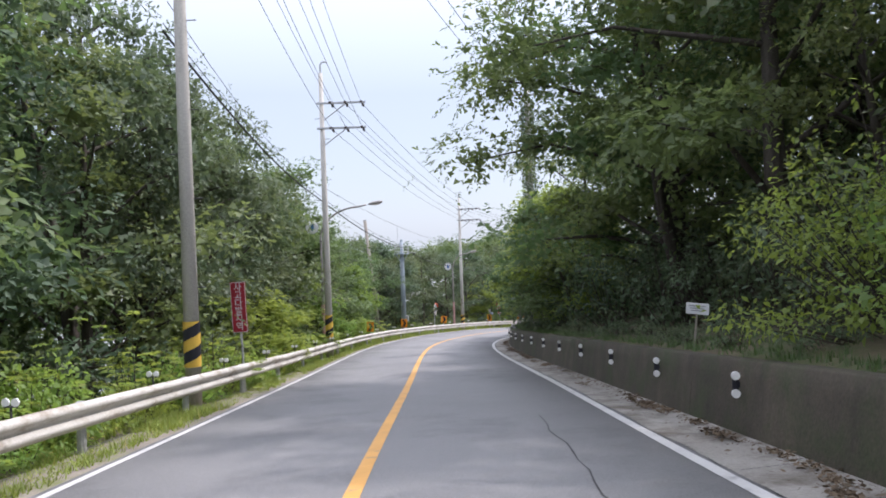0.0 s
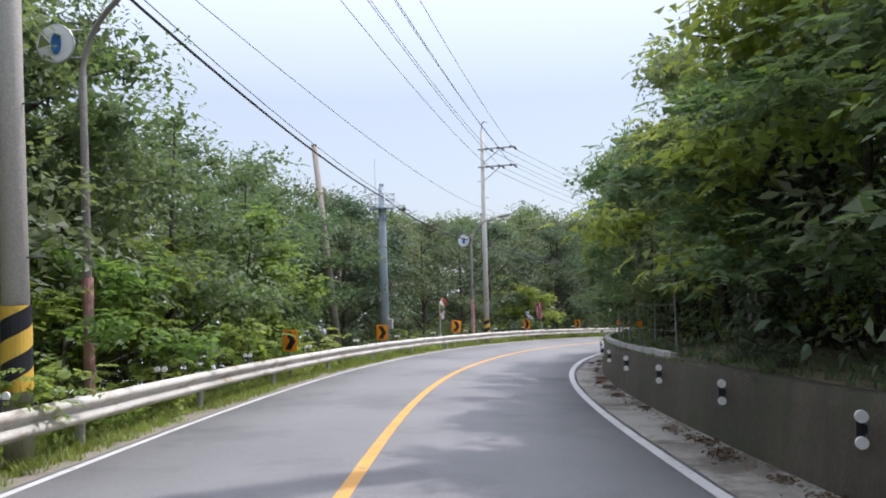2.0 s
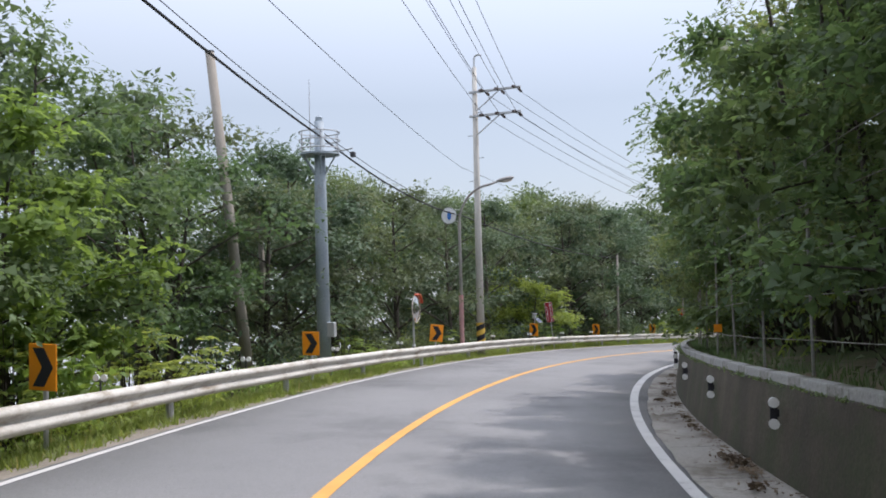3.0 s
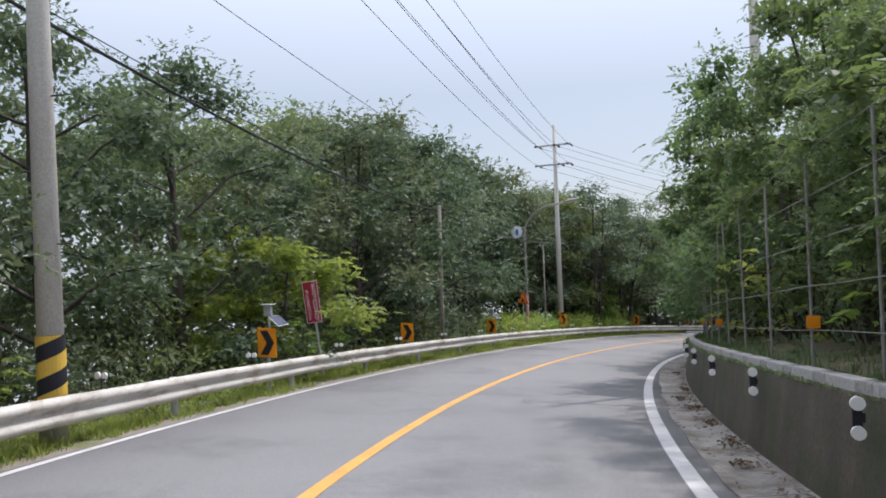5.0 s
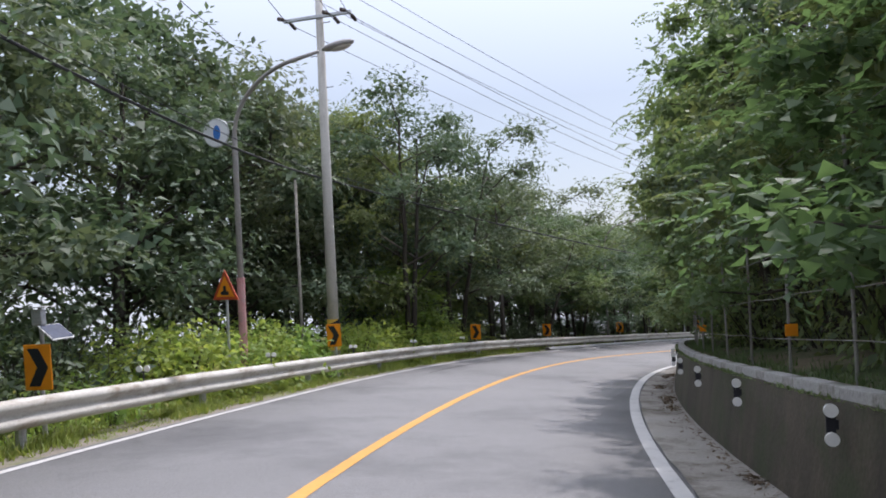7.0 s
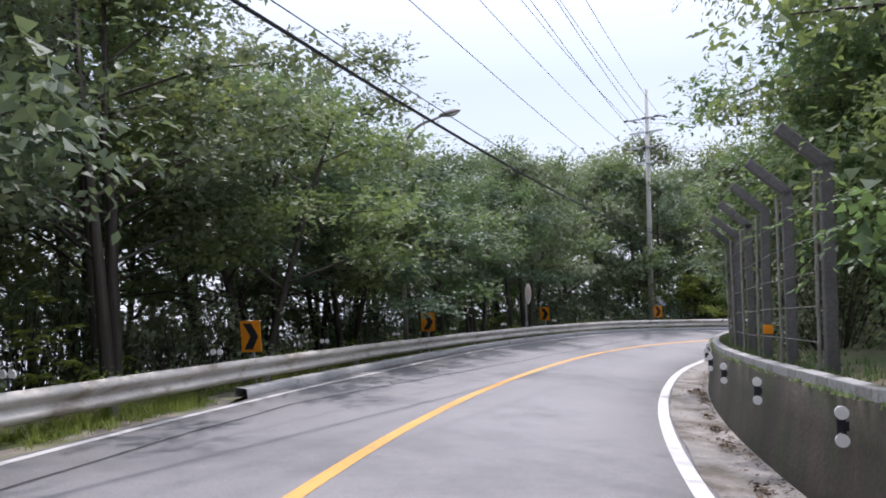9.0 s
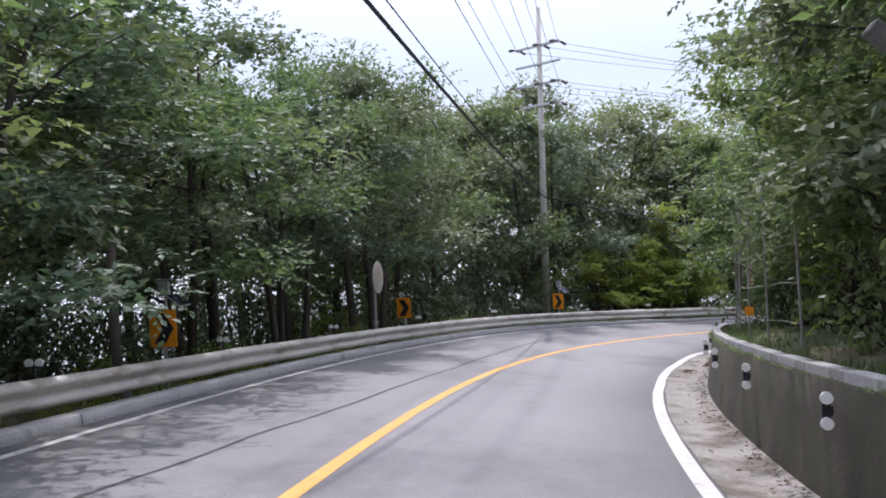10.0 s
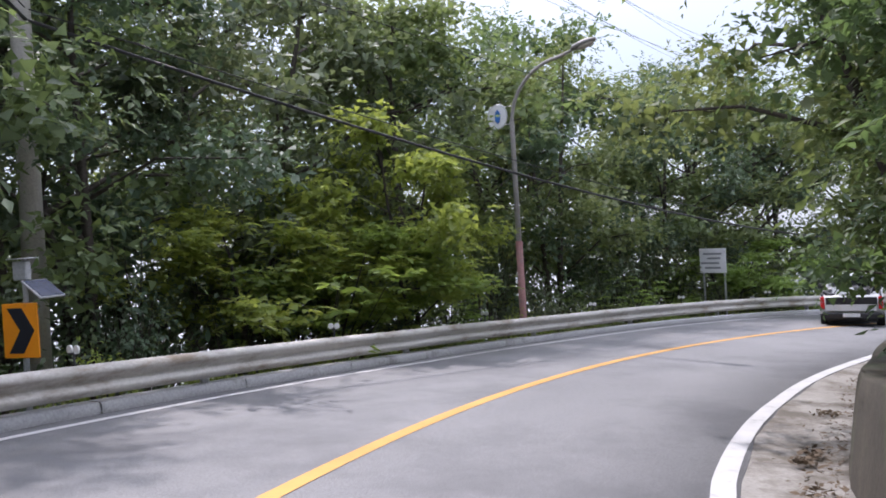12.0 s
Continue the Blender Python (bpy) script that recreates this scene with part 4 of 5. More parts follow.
fence_run("pale thin pipe posts with sagging wire strands", [121.9 + 1.9 * k for k in range(0, 12)], pipe_mesh, 4.66, [(u, -0.03) for u in (0.4, 0.85, 1.3, 1.75)], 0.5)

# ---- pickup truck ahead ----


def pickup(m):
    ob = thing("pickup_truck", "white pickup truck with dark tailgate band and red tail lamps", "car", m=m)
    W = 0.93
    bm = bmesh.new()
    side = [(-2.6, 0.62), (-2.62, 1.12), (-0.75, 1.14), (-0.55, 1.16), (1.25, 1.12), (2.35, 1.0), (2.6, 0.8), (2.6, 0.45), (-2.4, 0.45)]
    left = [bm.verts.new((-W, y, z)) for y, z in side]
    right = [bm.verts.new((W, y, z)) for y, z in side]
    bm.faces.new(left)
    bm.faces.new(right[::-1])
    for i in range(len(side)):
        bm.faces.new((left[i], right[i], right[(i + 1) % len(side)], left[(i + 1) % len(side)]))
    bmesh.ops.bevel(bm, geom=bm.edges[:], offset=0.05, segments=2, affect="EDGES")
    part("body", bm, CARWHITE, ob, smooth=True)
    bm = bmesh.new()
    roof = [(-0.72, 1.1), (-0.55, 1.74), (-0.3, 1.82), (0.6, 1.8), (1.35, 1.1)]
    left = [bm.verts.new((-(W - 0.06 - 0.17 * max(0, (z - 1.1) / 0.72)), y, z)) for y, z in roof]
    right = [bm.verts.new(((W - 0.06 - 0.17 * max(0, (z - 1.1) / 0.72)), y, z)) for y, z in roof]
    bm.faces.new(left)
    bm.faces.new(right[::-1])
    for i in range(len(roof)):
        bm.faces.new((left[i], right[i], right[(i + 1) % len(roof)], left[(i + 1) % len(roof)]))
    bmesh.ops.bevel(bm, geom=bm.edges[:], offset=0.04, segments=2, affect="EDGES")
    part("cab", bm, CARWHITE, ob, smooth=True)
    part("rear_window", box(bmesh.new(), 1.25, 0.02, 0.42, 0, -0.66, 1.46, 0.01, Matrix.Rotation(radians(-15), 4, "X")), CARGLASS, ob)
    for x in (-1, 1):
        part("side_window", box(bmesh.new(), 0.02, 1.2, 0.38, x * 0.815, 0.2, 1.45, 0.01, Matrix.Rotation(radians(-x * 13), 4, "Y")), CARGLASS, ob)
        part("tail_lamp", box(bmesh.new(), 0.13, 0.08, 0.42, x * 0.85, -2.6, 0.93, 0.02), TAIL, ob)
        part("mirror", box(bmesh.new(), 0.2, 0.1, 0.17, x * 1.05, 0.95, 1.22, 0.03), CARDARK, ob)
        part("bed_rail", tube(bmesh.new(), [(x * 0.86, -2.5, 1.17), (x * 0.86, -0.85, 1.2)], 0.035, 8), CARDARK, ob)
        for y in (-1.65, 1.65):
            wheel = part("wheel", tube(bmesh.new(), [(x * 0.72, y, 0.38), (x * 0.96, y, 0.38)], 0.38, 20), RUBBER, ob)
            part("rim", disc(bmesh.new(), 0.24, 0.02, (x * 0.965, y, 0.38), "X", 16), GALV, wheel)
    part("tailgate", box(bmesh.new(), 1.5, 0.04, 0.5, 0, -2.63, 0.9, 0.02), CARWHITE, ob)
    part("tailgate_band", box(bmesh.new(), 1.5, 0.02, 0.24, 0, -2.655, 1.0, 0.008), CARDARK, ob, "dark band across the tailgate")
    part("tailgate_handle", box(bmesh.new(), 0.26, 0.02, 0.09, 0, -2.67, 0.97, 0.01), CARDARK, ob)
    part("bumper", box(bmesh.new(), 1.8, 0.22, 0.2, 0, -2.66, 0.5, 0.03), CARDARK, ob)
    part("number_plate", box(bmesh.new(), 0.5, 0.015, 0.12, 0, -2.78, 0.54, 0.004), WHITE, ob, "blank white number plate")
    rng = random.Random(8)
    for k in range(16):
        x, y, w = rng.uniform(-0.7, 0.7), rng.uniform(-2.35, -1.0), rng.uniform(0.12, 0.34)
        bm = box(bmesh.new(), w, w * rng.uniform(0.8, 1.8), w * rng.uniform(0.5, 0.9), x, y, 1.17 + rng.uniform(0, 0.1), 0.02, Matrix.Rotation(rng.uniform(0, 3), 4, "Z") @ Matrix.Rotation(rng.uniform(-0.4, 0.4), 4, "X"))
        part("load_item", bm, CARDARK if k % 3 else WHITE, ob)
    for x in (-0.5, 0.1, 0.55):
        part("load_bar", tube(bmesh.new(), [(x, -2.5, 1.2), (x + 0.1, -1.6, 1.36), (x - 0.1, -0.9, 1.3)], 0.02, 6), CARDARK, ob)
    part("underbody", box(bmesh.new(), 1.5, 4.6, 0.2, 0, 0, 0.36, 0.02), CARDARK, ob)
    return ob


pickup(standing(160.4, -0.95, 0.0) @ pose(0, 0, 0, 0, 0, 33.0) @ Matrix.Diagonal((0.82, 0.82, 0.82, 1)))

# ---- plants ----


def leaf_quads(base, along_v, up_v, length, width, rng):
    """Folded leaves: base points, directions, normals; four corners each."""
    u = along_v / np.linalg.norm(along_v, axis=1, keepdims=True)
    v = np.cross(up_v, u)
    v /= np.linalg.norm(v, axis=1, keepdims=True) + 1e-9
    n = np.cross(u, v)
    L, W = length[:, None], width[:, None]
    a = base
    b = base + u * L * 0.45 + v * W * 0.5 + n * W * 0.14
    c = base + u * L - n * L * 0.12
    e = base + u * L * 0.45 - v * W * 0.5 + n * W * 0.14
    return np.stack([a, b, c, e], 1).reshape(-1, 3)


def quads(n):
    return np.arange(4 * n, dtype=np.int32).reshape(-1, 4)


def unit(rng, n):
    v = rng.normal(size=(n, 3))
    return v / np.linalg.norm(v, axis=1, keepdims=True)


def cluster_leaves(rng, centres, outward, per, spread, size):
    """A flattened tuft of leaves round each centre."""
    k = len(centres)
    c = np.repeat(centres, per, 0)
    o = np.repeat(outward, per, 0)
    off = np.clip(rng.normal(size=(k * per, 3)), -1.3, 1.3) * np.array([1, 1, 0.5]) * np.repeat(spread, per)[:, None]
    base = c + off
    direct = off * 0.8 + o * 0.5 * np.repeat(spread, per)[:, None] + rng.normal(size=off.shape) * 0.2 + np.array([0, 0, -0.16])
    up = np.array([0, 0, 1.0]) + rng.normal(size=off.shape) * 0.55 + o * 0.35
    length = size * rng.uniform(0.6, 1.3, k * per)
    return leaf_quads(base, direct, up, length, length * rng.uniform(0.42, 0.6, k * per), rng)


def frond_leaves(rng, centres, outward, fronds, length, leaflet):
    """Feathered leaves: pairs of leaflets along drooping stems."""
    k, pairs = len(centres), 6
    c, o = np.repeat(centres, fronds, 0), np.repeat(outward, fronds, 0)
    m = len(c)
    direct = o * 0.9 + unit(rng, m) * np.array([1, 1, 0.55])
    direct /= np.linalg.norm(direct, axis=1, keepdims=True)
    direct[:, 2] = direct[:, 2] * 0.6 + 0.12
    lf = length * rng.uniform(0.7, 1.2, m)
    c = c + unit(rng, m) * 0.22
    out = []
    for i in range(pairs):
        t = 0.25 + 0.75 * i / (pairs - 1)
        p = c + direct * (lf * t)[:, None] + np.array([0, 0, -0.42]) * (lf * t * t)[:, None]
        side = np.cross(direct, np.array([0, 0, 1.0]))
        side /= np.linalg.norm(side, axis=1, keepdims=True) + 1e-9
        for sgn in (-1, 1):
            d2 = side * sgn + direct * 0.5 + np.array([0, 0, -0.3]) + rng.normal(size=p.shape) * 0.12
            up = np.array([0, 0, 1.0]) + rng.normal(size=p.shape) * 0.25
            ll = leaflet * (1.15 - 0.4 * abs(t - 0.5)) * rng.uniform(0.8, 1.2, m)
            out.append(leaf_quads(p, d2, up, ll, ll * 0.42, rng))
    return np.concatenate(out)


def tubes_mesh(name, lines, material, sides=5, rooted=False):
    """Many tapering tubes in one mesh: lines of (points, radii), joined underground if rooted."""
    V, F, at = [], [], 0
    ang = np.arange(sides) * 2 * math.pi / sides
    for pts, radii in lines:
        pts = np.asarray(pts, float)
        t = np.gradient(pts, axis=0)
        t /= np.linalg.norm(t, axis=1, keepdims=True) + 1e-9
        ref = np.where(np.abs(t[:, 2:3]) > 0.9, np.array([[1.0, 0, 0]]), np.array([[0, 0, 1.0]]))
        a = np.cross(t, ref)
        a /= np.linalg.norm(a, axis=1, keepdims=True) + 1e-9
        b = np.cross(t, a)
        r = np.asarray(radii, float)[:, None, None]
        ringv = pts[:, None] + r * (np.cos(ang)[None, :, None] * a[:, None] + np.sin(ang)[None, :, None] * b[:, None])
        V.append(ringv.reshape(-1, 3))
        for i in range(len(pts) - 1):
            for k in range(sides):
                F.append((at + i * sides + k, at + i * sides + (k + 1) % sides, at + (i + 1) * sides + (k + 1) % sides, at + (i + 1) * sides + k))
        if rooted and at:
            F.append((0, 1, at + 1, at))
        at += len(pts) * sides
    return mesh_of(name, np.concatenate(V), F, material, True)


def sprig_leaves(rng, base, outward, leaf, count):
    """Short drooping sprigs with leaves to both sides."""
    m = len(base)
    twig = outward * 0.6 + unit(rng, m) * 0.5
    twig /= np.linalg.norm(twig, axis=1, keepdims=True) + 1e-9
    reach = leaf * rng.uniform(2.0, 3.9, m)
    side = np.cross(twig, np.array([0, 0, 1.0]))
    side /= np.linalg.norm(side, axis=1, keepdims=True) + 1e-9
    out = []
    for j in range(count):
        t = (j + 0.6) / count
        p = base + twig * (reach * t)[:, None] + np.array([0, 0, -0.32]) * (reach * t * t)[:, None]
        d2 = side * (0.85 if j % 2 else -0.85) * (1 - 0.6 * t) + twig * (0.45 + 0.5 * t) + rng.normal(size=p.shape) * 0.22 + np.array([0, 0, -0.22])
        up = outward * 0.55 + np.array([0, 0, 0.75]) + rng.normal(size=p.shape) * 0.3
        ll = leaf * rng.uniform(0.65, 1.25, m)
        out.append(leaf_quads(p, d2, up, ll, ll * rng.uniform(0.42, 0.58, m), rng))
    return np.concatenate(out)


def grow(seed, height, low, radius, sprigs, leaf, material, style="broad", stems=1, top=0.55, puff=0.37, per=6, inner=140, far=False):
    """A tree: trunk and limbs, and a crown of billowing boughs at the limbs' ends. Returns both meshes."""
    rng = np.random.default_rng(seed)
    lines, centres, outward, sizes = [], [], [], []
    for st in range(stems):
        az = rng.uniform(0, 2 * math.pi) if stems == 1 else 2 * math.pi * (st + rng.uniform(-0.2, 0.2)) / stems
        lean = np.array([math.cos(az), math.sin(az), 0]) * rng.uniform(0.02, 0.10 if stems == 1 else 0.22) * height
        foot = np.array([math.cos(az), math.sin(az), 0]) * (0.0 if stems == 1 else 0.18)
        n = 8
        t = np.linspace(0, 1, n)
        wob = np.cumsum(rng.normal(size=(n, 3)) * np.array([1, 1, 0]) * 0.055, 0) * height * 0.12
        tall = height * (1.0 if st == 0 else rng.uniform(0.78, 0.97))
        trunk = foot + np.outer(t**1.4, lean) + wob * t[:, None] + np.outer(t, [0, 0, tall * 0.9])
        trunk[0, 2] = -0.6
        r0 = 0.018 * height * (1.0 if stems == 1 else 0.7)
        lines.append((trunk, r0 * (1 - 0.86 * t) + 0.012))
        limbs = int(round(13 / stems)) + 3
        for k in range(limbs):
            h = low + (tall * 0.92 - low) * (k + rng.uniform(0, 1)) / limbs
            f = np.clip(h / (tall * 0.9), 0, 1)
            root = np.array([np.interp(f, t, trunk[:, i]) for i in range(3)])
            rel = (h - low) / (tall - low)
            reach = radius * (0.55 + 0.75 * math.sin(math.pi * min(1, rel * 0.75 + 0.22))) * rng.uniform(0.62, 1.05)
            if style == "needle":
                reach = radius * (1.1 - rel) * rng.uniform(0.8, 1.1) + 0.2
            reach *= 1 - 0.62 * max(0, rel - top) / (1 - top)
            a = 2.4 * k + rng.uniform(-0.5, 0.5) + st * 1.3
            rise = rng.uniform(0.1, 0.6) if style != "needle" else rng.uniform(-0.15, 0.15)
            end = root + np.array([math.cos(a) * reach, math.sin(a) * reach, reach * rise])
            end[2] = min(end[2], height * 0.95)
            mid = (root + end) / 2 + np.array([0, 0, reach * 0.12]) + rng.normal(size=3) * 0.12
            bez = [root, root * 0.4 + mid * 0.6, mid, mid * 0.45 + end * 0.55, end]
            rl = max(0.012, r0 * 0.42 * (1 - 0.6 * rel))
            lines.append((bez, np.linspace(rl, 0.01, 5)))
            bez = np.array(bez)
            for w, r in ((0.92, rng.uniform(0.8, 1.15)), (rng.uniform(0.5, 0.68), rng.uniform(0.6, 0.95))):
                p = np.array([np.interp(w, np.linspace(0, 1, 5), bez[:, i]) for i in range(3)])
                q = p + unit(rng, 1)[0] * np.array([1, 1, 0.5]) * rng.uniform(0.1, 0.3) * radius * (1.3 - w)
                lines.append(([p, (p + q) / 2 + rng.normal(size=3) * 0.03, q], [0.014, 0.01, 0.005]))
                centres.append(q)
                o = q - np.array([root[0], root[1], q[2] - 0.35])
                outward.append(o / (np.linalg.norm(o) + 1e-6))
                sizes.append(radius * puff * r * (0.62 if style == "needle" else 1.0))
        centres.append(trunk[-1] + np.array([0, 0, 0.02 * height]))
        outward.append(np.array([0, 0, 1.0]))
        sizes.append(radius * puff * 0.85)
    centres, outward, sizes = np.array(centres), np.array(outward), np.array(sizes)
    # boughs: leaves gather towards the upper and outer side of each
    k = len(centres)
    c, o, R = np.repeat(centres, sprigs, 0), np.repeat(outward, sprigs, 0), np.repeat(sizes, sprigs)
    way = unit(rng, k * sprigs) + o * 0.5 + np.array([0, 0, 0.3])
    way /= np.linalg.norm(way, axis=1, keepdims=True) + 1e-9
    lobe = 1 + 0.22 * np.sin(3 * np.arctan2(way[:, 1], way[:, 0]) + np.repeat(rng.uniform(0, 6.3, k), sprigs)) * np.cos(4 * way[:, 2])
    base = c + way * (R * lobe * (1.0 - 0.55 * rng.beta(1.1, 2.2, k * sprigs)))[:, None] * np.array([1, 1, 0.72])
    if style == "frond":
        verts = frond_leaves(rng, base, way, 1, 0.44, leaf)
    else:
        verts = sprig_leaves(rng, base, way, leaf, per)
    # shaded leaves that fill each bough
    m = k * inner
    c, R = np.repeat(centres, inner, 0), np.repeat(sizes, inner)
    spot = c + unit(rng, m) * np.array([1, 1, 0.68]) * (R * rng.uniform(0.1, 0.86, m))[:, None]
    length = leaf * (1.35 if far else 1.75) * rng.uniform(0.75, 1.3, m)
    fill = leaf_quads(spot, unit(rng, m) * np.array([1, 1, 0.7]), unit(rng, m) + np.array([0, 0, 0.5]), length, length * 0.72, rng).reshape(-1, 4, 3)[:, (1, 2, 3)]
    edge = quads(len(verts) // 4)
    cells = np.concatenate([edge[:, (0, 1, 2)], edge[:, (0, 2, 3)], np.arange(3 * m).reshape(-1, 3) + len(verts)])
    crown = mesh_of("crown", np.concatenate([verts, fill.reshape(-1, 3)]), cells, material)
    return tubes_mesh("trunk", lines, BARK, 4 if stems == 1 and not far else 3), crown


def plant_proto(name, label, category, group, meshes, names=("trunk", "crown")):
    ob = thing(name, label, category, group)
    for me, nm in zip(meshes, names):
        part(nm, me, None, ob)
    return ob


PROTO = {
    "broad1": plant_proto("tree", "leafy broadleaf tree with an uneven green crown", "tree", "roadside trees", grow(1, 9.0, 0.9, 2.7, 26, 0.125, LEAF_A)),
    "broad2": plant_proto("tree", "dark green broadleaf tree with a dense crown", "tree", "roadside trees", grow(2, 9.0, 0.7, 2.9, 26, 0.125, LEAF_B)),
    "broad3": plant_proto("tree", "broadleaf tree with several stems and open crown", "tree", "roadside trees", grow(3, 9.0, 1.3, 2.8, 21, 0.125, LEAF_A, stems=3)),
    "tall1": plant_proto("tree", "tall thin-stemmed tree with high foliage", "tree", "roadside trees", grow(4, 10.0, 2.4, 2.7, 26, 0.115, LEAF_B, stems=2, top=0.7)),
    "tall2": plant_proto("tree", "slender tree with bare lower trunk and loose crown", "tree", "roadside trees", grow(5, 10.0, 2.2, 2.8, 26, 0.115, LEAF_A, stems=2)),
    "frond1": plant_proto("tree", "light green tree with feathered drooping leaves", "tree", "roadside trees", grow(6, 8.0, 1.0, 2.7, 15, 0.15, LEAF_C, "frond")),
    "frond2": plant_proto("tree", "bright green feather-leaved tree with several stems", "tree", "roadside trees", grow(7, 7.0, 0.8, 2.4, 13, 0.15, LEAF_C, "frond", stems=2)),
    "hedge1": plant_proto("tree", "low-crowned tree leaning over the wall fence", "tree", "trees over the fence", grow(16, 6.5, 0.5, 1.9, 20, 0.1, LEAF_E, stems=3, inner=150)),
    "hedge2": plant_proto("tree", "feathery tree hanging over the wall fence", "tree", "trees over the fence", grow(17, 6.5, 0.6, 1.9, 12, 0.12, LEAF_E, "frond", stems=3, inner=140)),
    "needle": plant_proto("tree", "dark conifer with a pointed narrow crown", "tree", "roadside trees", grow(8, 10.0, 1.2, 1.9, 24, 0.12, LEAF_D, "needle", top=0.98, inner=60)),
    "overhang": plant_proto("tree", "large dark tree with limbs hanging over the road", "tree", "roadside trees", grow(9, 11.0, 1.2, 3.8, 50, 0.125, LEAF_E, puff=0.34, inner=220)),
    "fine": plant_proto("tree", "tall roadside tree with fine dense leaves", "tree", "roadside trees", grow(26, 9.0, 0.6, 2.7, 30, 0.12, LEAF_E, inner=220)),
    "back3": plant_proto("tree", "dark tree with a bare trunk deeper in the wood", "tree", "trees deeper in the wood", grow(27, 9.5, 2.5, 2.9, 11, 0.2, LEAF_B, per=5, inner=115, far=True)),
    "back1": plant_proto("tree", "broadleaf tree standing deeper in the wood", "tree", "trees deeper in the wood", grow(18, 9.0, 0.8, 2.9, 11, 0.2, LEAF_A, per=5, inner=115, far=True)),
    "back2": plant_proto("tree", "dark broadleaf tree standing deeper in the wood", "tree", "trees deeper in the wood", grow(19, 9.0, 0.6, 3.0, 11, 0.2, LEAF_B, per=5, inner=115, far=True)),
}


def bush(seed, height, radius, tufts, per, leaf, material, style="broad"):
    rng = np.random.default_rng(seed)
    lines, centres, outward = [], [], []
    for k in range(tufts):
        a, e = rng.uniform(0, 2 * math.pi), math.asin(rng.uniform(0.02, 1.0))
        rr = rng.uniform(0.55, 1.0) * (1 + 0.25 * math.sin(3 * a + seed))
        q = np.array([math.cos(a) * math.cos(e) * radius * rr, math.sin(a) * math.cos(e) * radius * rr, math.sin(e) * height * rr * 0.9 + 0.1])
        lines.append(([np.array([q[0] * 0.12, q[1] * 0.12, -0.3]), q], [0.018, 0.005]))
        centres.append(q)
        outward.append(q / (np.linalg.norm(q) + 1e-6))
    centres, outward = np.array(centres), np.array(outward)
    verts = frond_leaves(rng, centres, outward, per, 0.4, leaf) if style == "frond" else cluster_leaves(rng, centres, outward, per, np.full(tufts, 0.24), leaf)
    return tubes_mesh("stem", lines, BARK, 3, True), mesh_of("foliage", verts, quads(len(verts) // 4), material)


PARTS = ("stem", "foliage")
PROTO |= {
    "bush1": plant_proto("bush", "rounded leafy green roadside bush", "bush", "roadside bushes", bush(11, 1.7, 1.15, 48, 22, 0.125, LEAF_A), PARTS),
    "bush2": plant_proto("bush", "dark tangled bush with small leaves", "bush", "roadside bushes", bush(12, 2.0, 1.25, 46, 22, 0.125, LEAF_B), PARTS),
    "bush3": plant_proto("bush", "bush of feathered bright green leaves", "bush", "roadside bushes", bush(13, 1.7, 1.1, 46, 2, 0.13, LEAF_C, "frond"), PARTS),
    "thicket": plant_proto("bush", "tall thick bush leaning over the wall", "bush", "bushes over the wall", bush(22, 3.3, 2.2, 190, 34, 0.11, LEAF_C), PARTS),
    "vine": plant_proto("vine_mound", "low mound of bright broad-leaved creeper", "creeper", "creeper mounds", bush(14, 0.85, 1.25, 74, 18, 0.14, LEAF_K), PARTS),
    "mound": plant_proto("vine_mound", "rounded mound of bright broad-leaved creeper over the rail", "creeper", "creeper mounds", bush(24, 1.25, 1.0, 95, 26, 0.13, LEAF_K), PARTS),
    "weed": plant_proto("weed", "tall loose roadside weed with narrow leaves", "weed", "roadside weeds", bush(15, 0.9, 0.6, 26, 20, 0.1, LEAF_K), PARTS),
}
for ob in PROTO.values():
    ob.matrix_basis = pose(0, 0, 0)
used = set()


def plant(kind, s, d, size=1.0, wide=None, sink=0.1, tilt=0.0, up=None):
    """Sets a plant on the ground; the first of a kind is the original, the rest are copies."""
    p = place(s, d, (ground_up(s, d) if up is None else up) - sink)
    rz = random.uniform(0, 360)
    m = pose(p.x, p.y, p.z, 0, 0, heading(s)) @ pose(0, 0, 0, 0, tilt, 0) @ pose(0, 0, 0, random.uniform(-3, 3), random.uniform(-3, 3), rz)
    ob = PROTO[kind]
    if kind in used:
        ob = copy_thing(ob, m)
    used.add(kind)
    w = wide or size
    ob.matrix_basis = m @ Matrix.Diagonal((w, w, size, 1))
    return ob


random.seed(5)
# crown tops over the road's plane, along the road
LEFT_TOP = along([(-30, 10), (6, 10.5), (16, 10.8), (26, 10.5), (31, 9.2), (36, 8.6), (44, 8.8), (50, 9.2), (56, 8.7), (61, 7.6), (68, 8.2), (72, 8.9), (76, 8.7), (80, 9.2), (86, 10.8), (94, 11.0), (100, 10.4), (106, 10.0), (111, 9.4), (115, 8.0), (119, 6.4), (122, 5.8), (127, 7.6), (140, 10.2), (150, 10.4), (160, 9.8), (170, 9.6), (195, 10)])
RIGHT_TOP = along([(-30, 12), (24, 12.0), (32, 7.7), (42, 7.3), (55, 7.6), (62, 8.4), (70, 9.6), (80, 9.8), (88, 9.8), (100, 10.0), (112, 8.6), (124, 8.6), (140, 9.5), (195, 11)])
NATURAL = {"broad1": 9.0, "broad2": 9.0, "broad3": 9.0, "tall1": 10.0, "tall2": 10.0, "frond1": 8.0, "frond2": 7.0, "needle": 10.0, "overhang": 11.0, "hedge1": 6.5, "hedge2": 6.5, "back1": 9.0, "back2": 9.0, "back3": 9.5, "fine": 9.0}


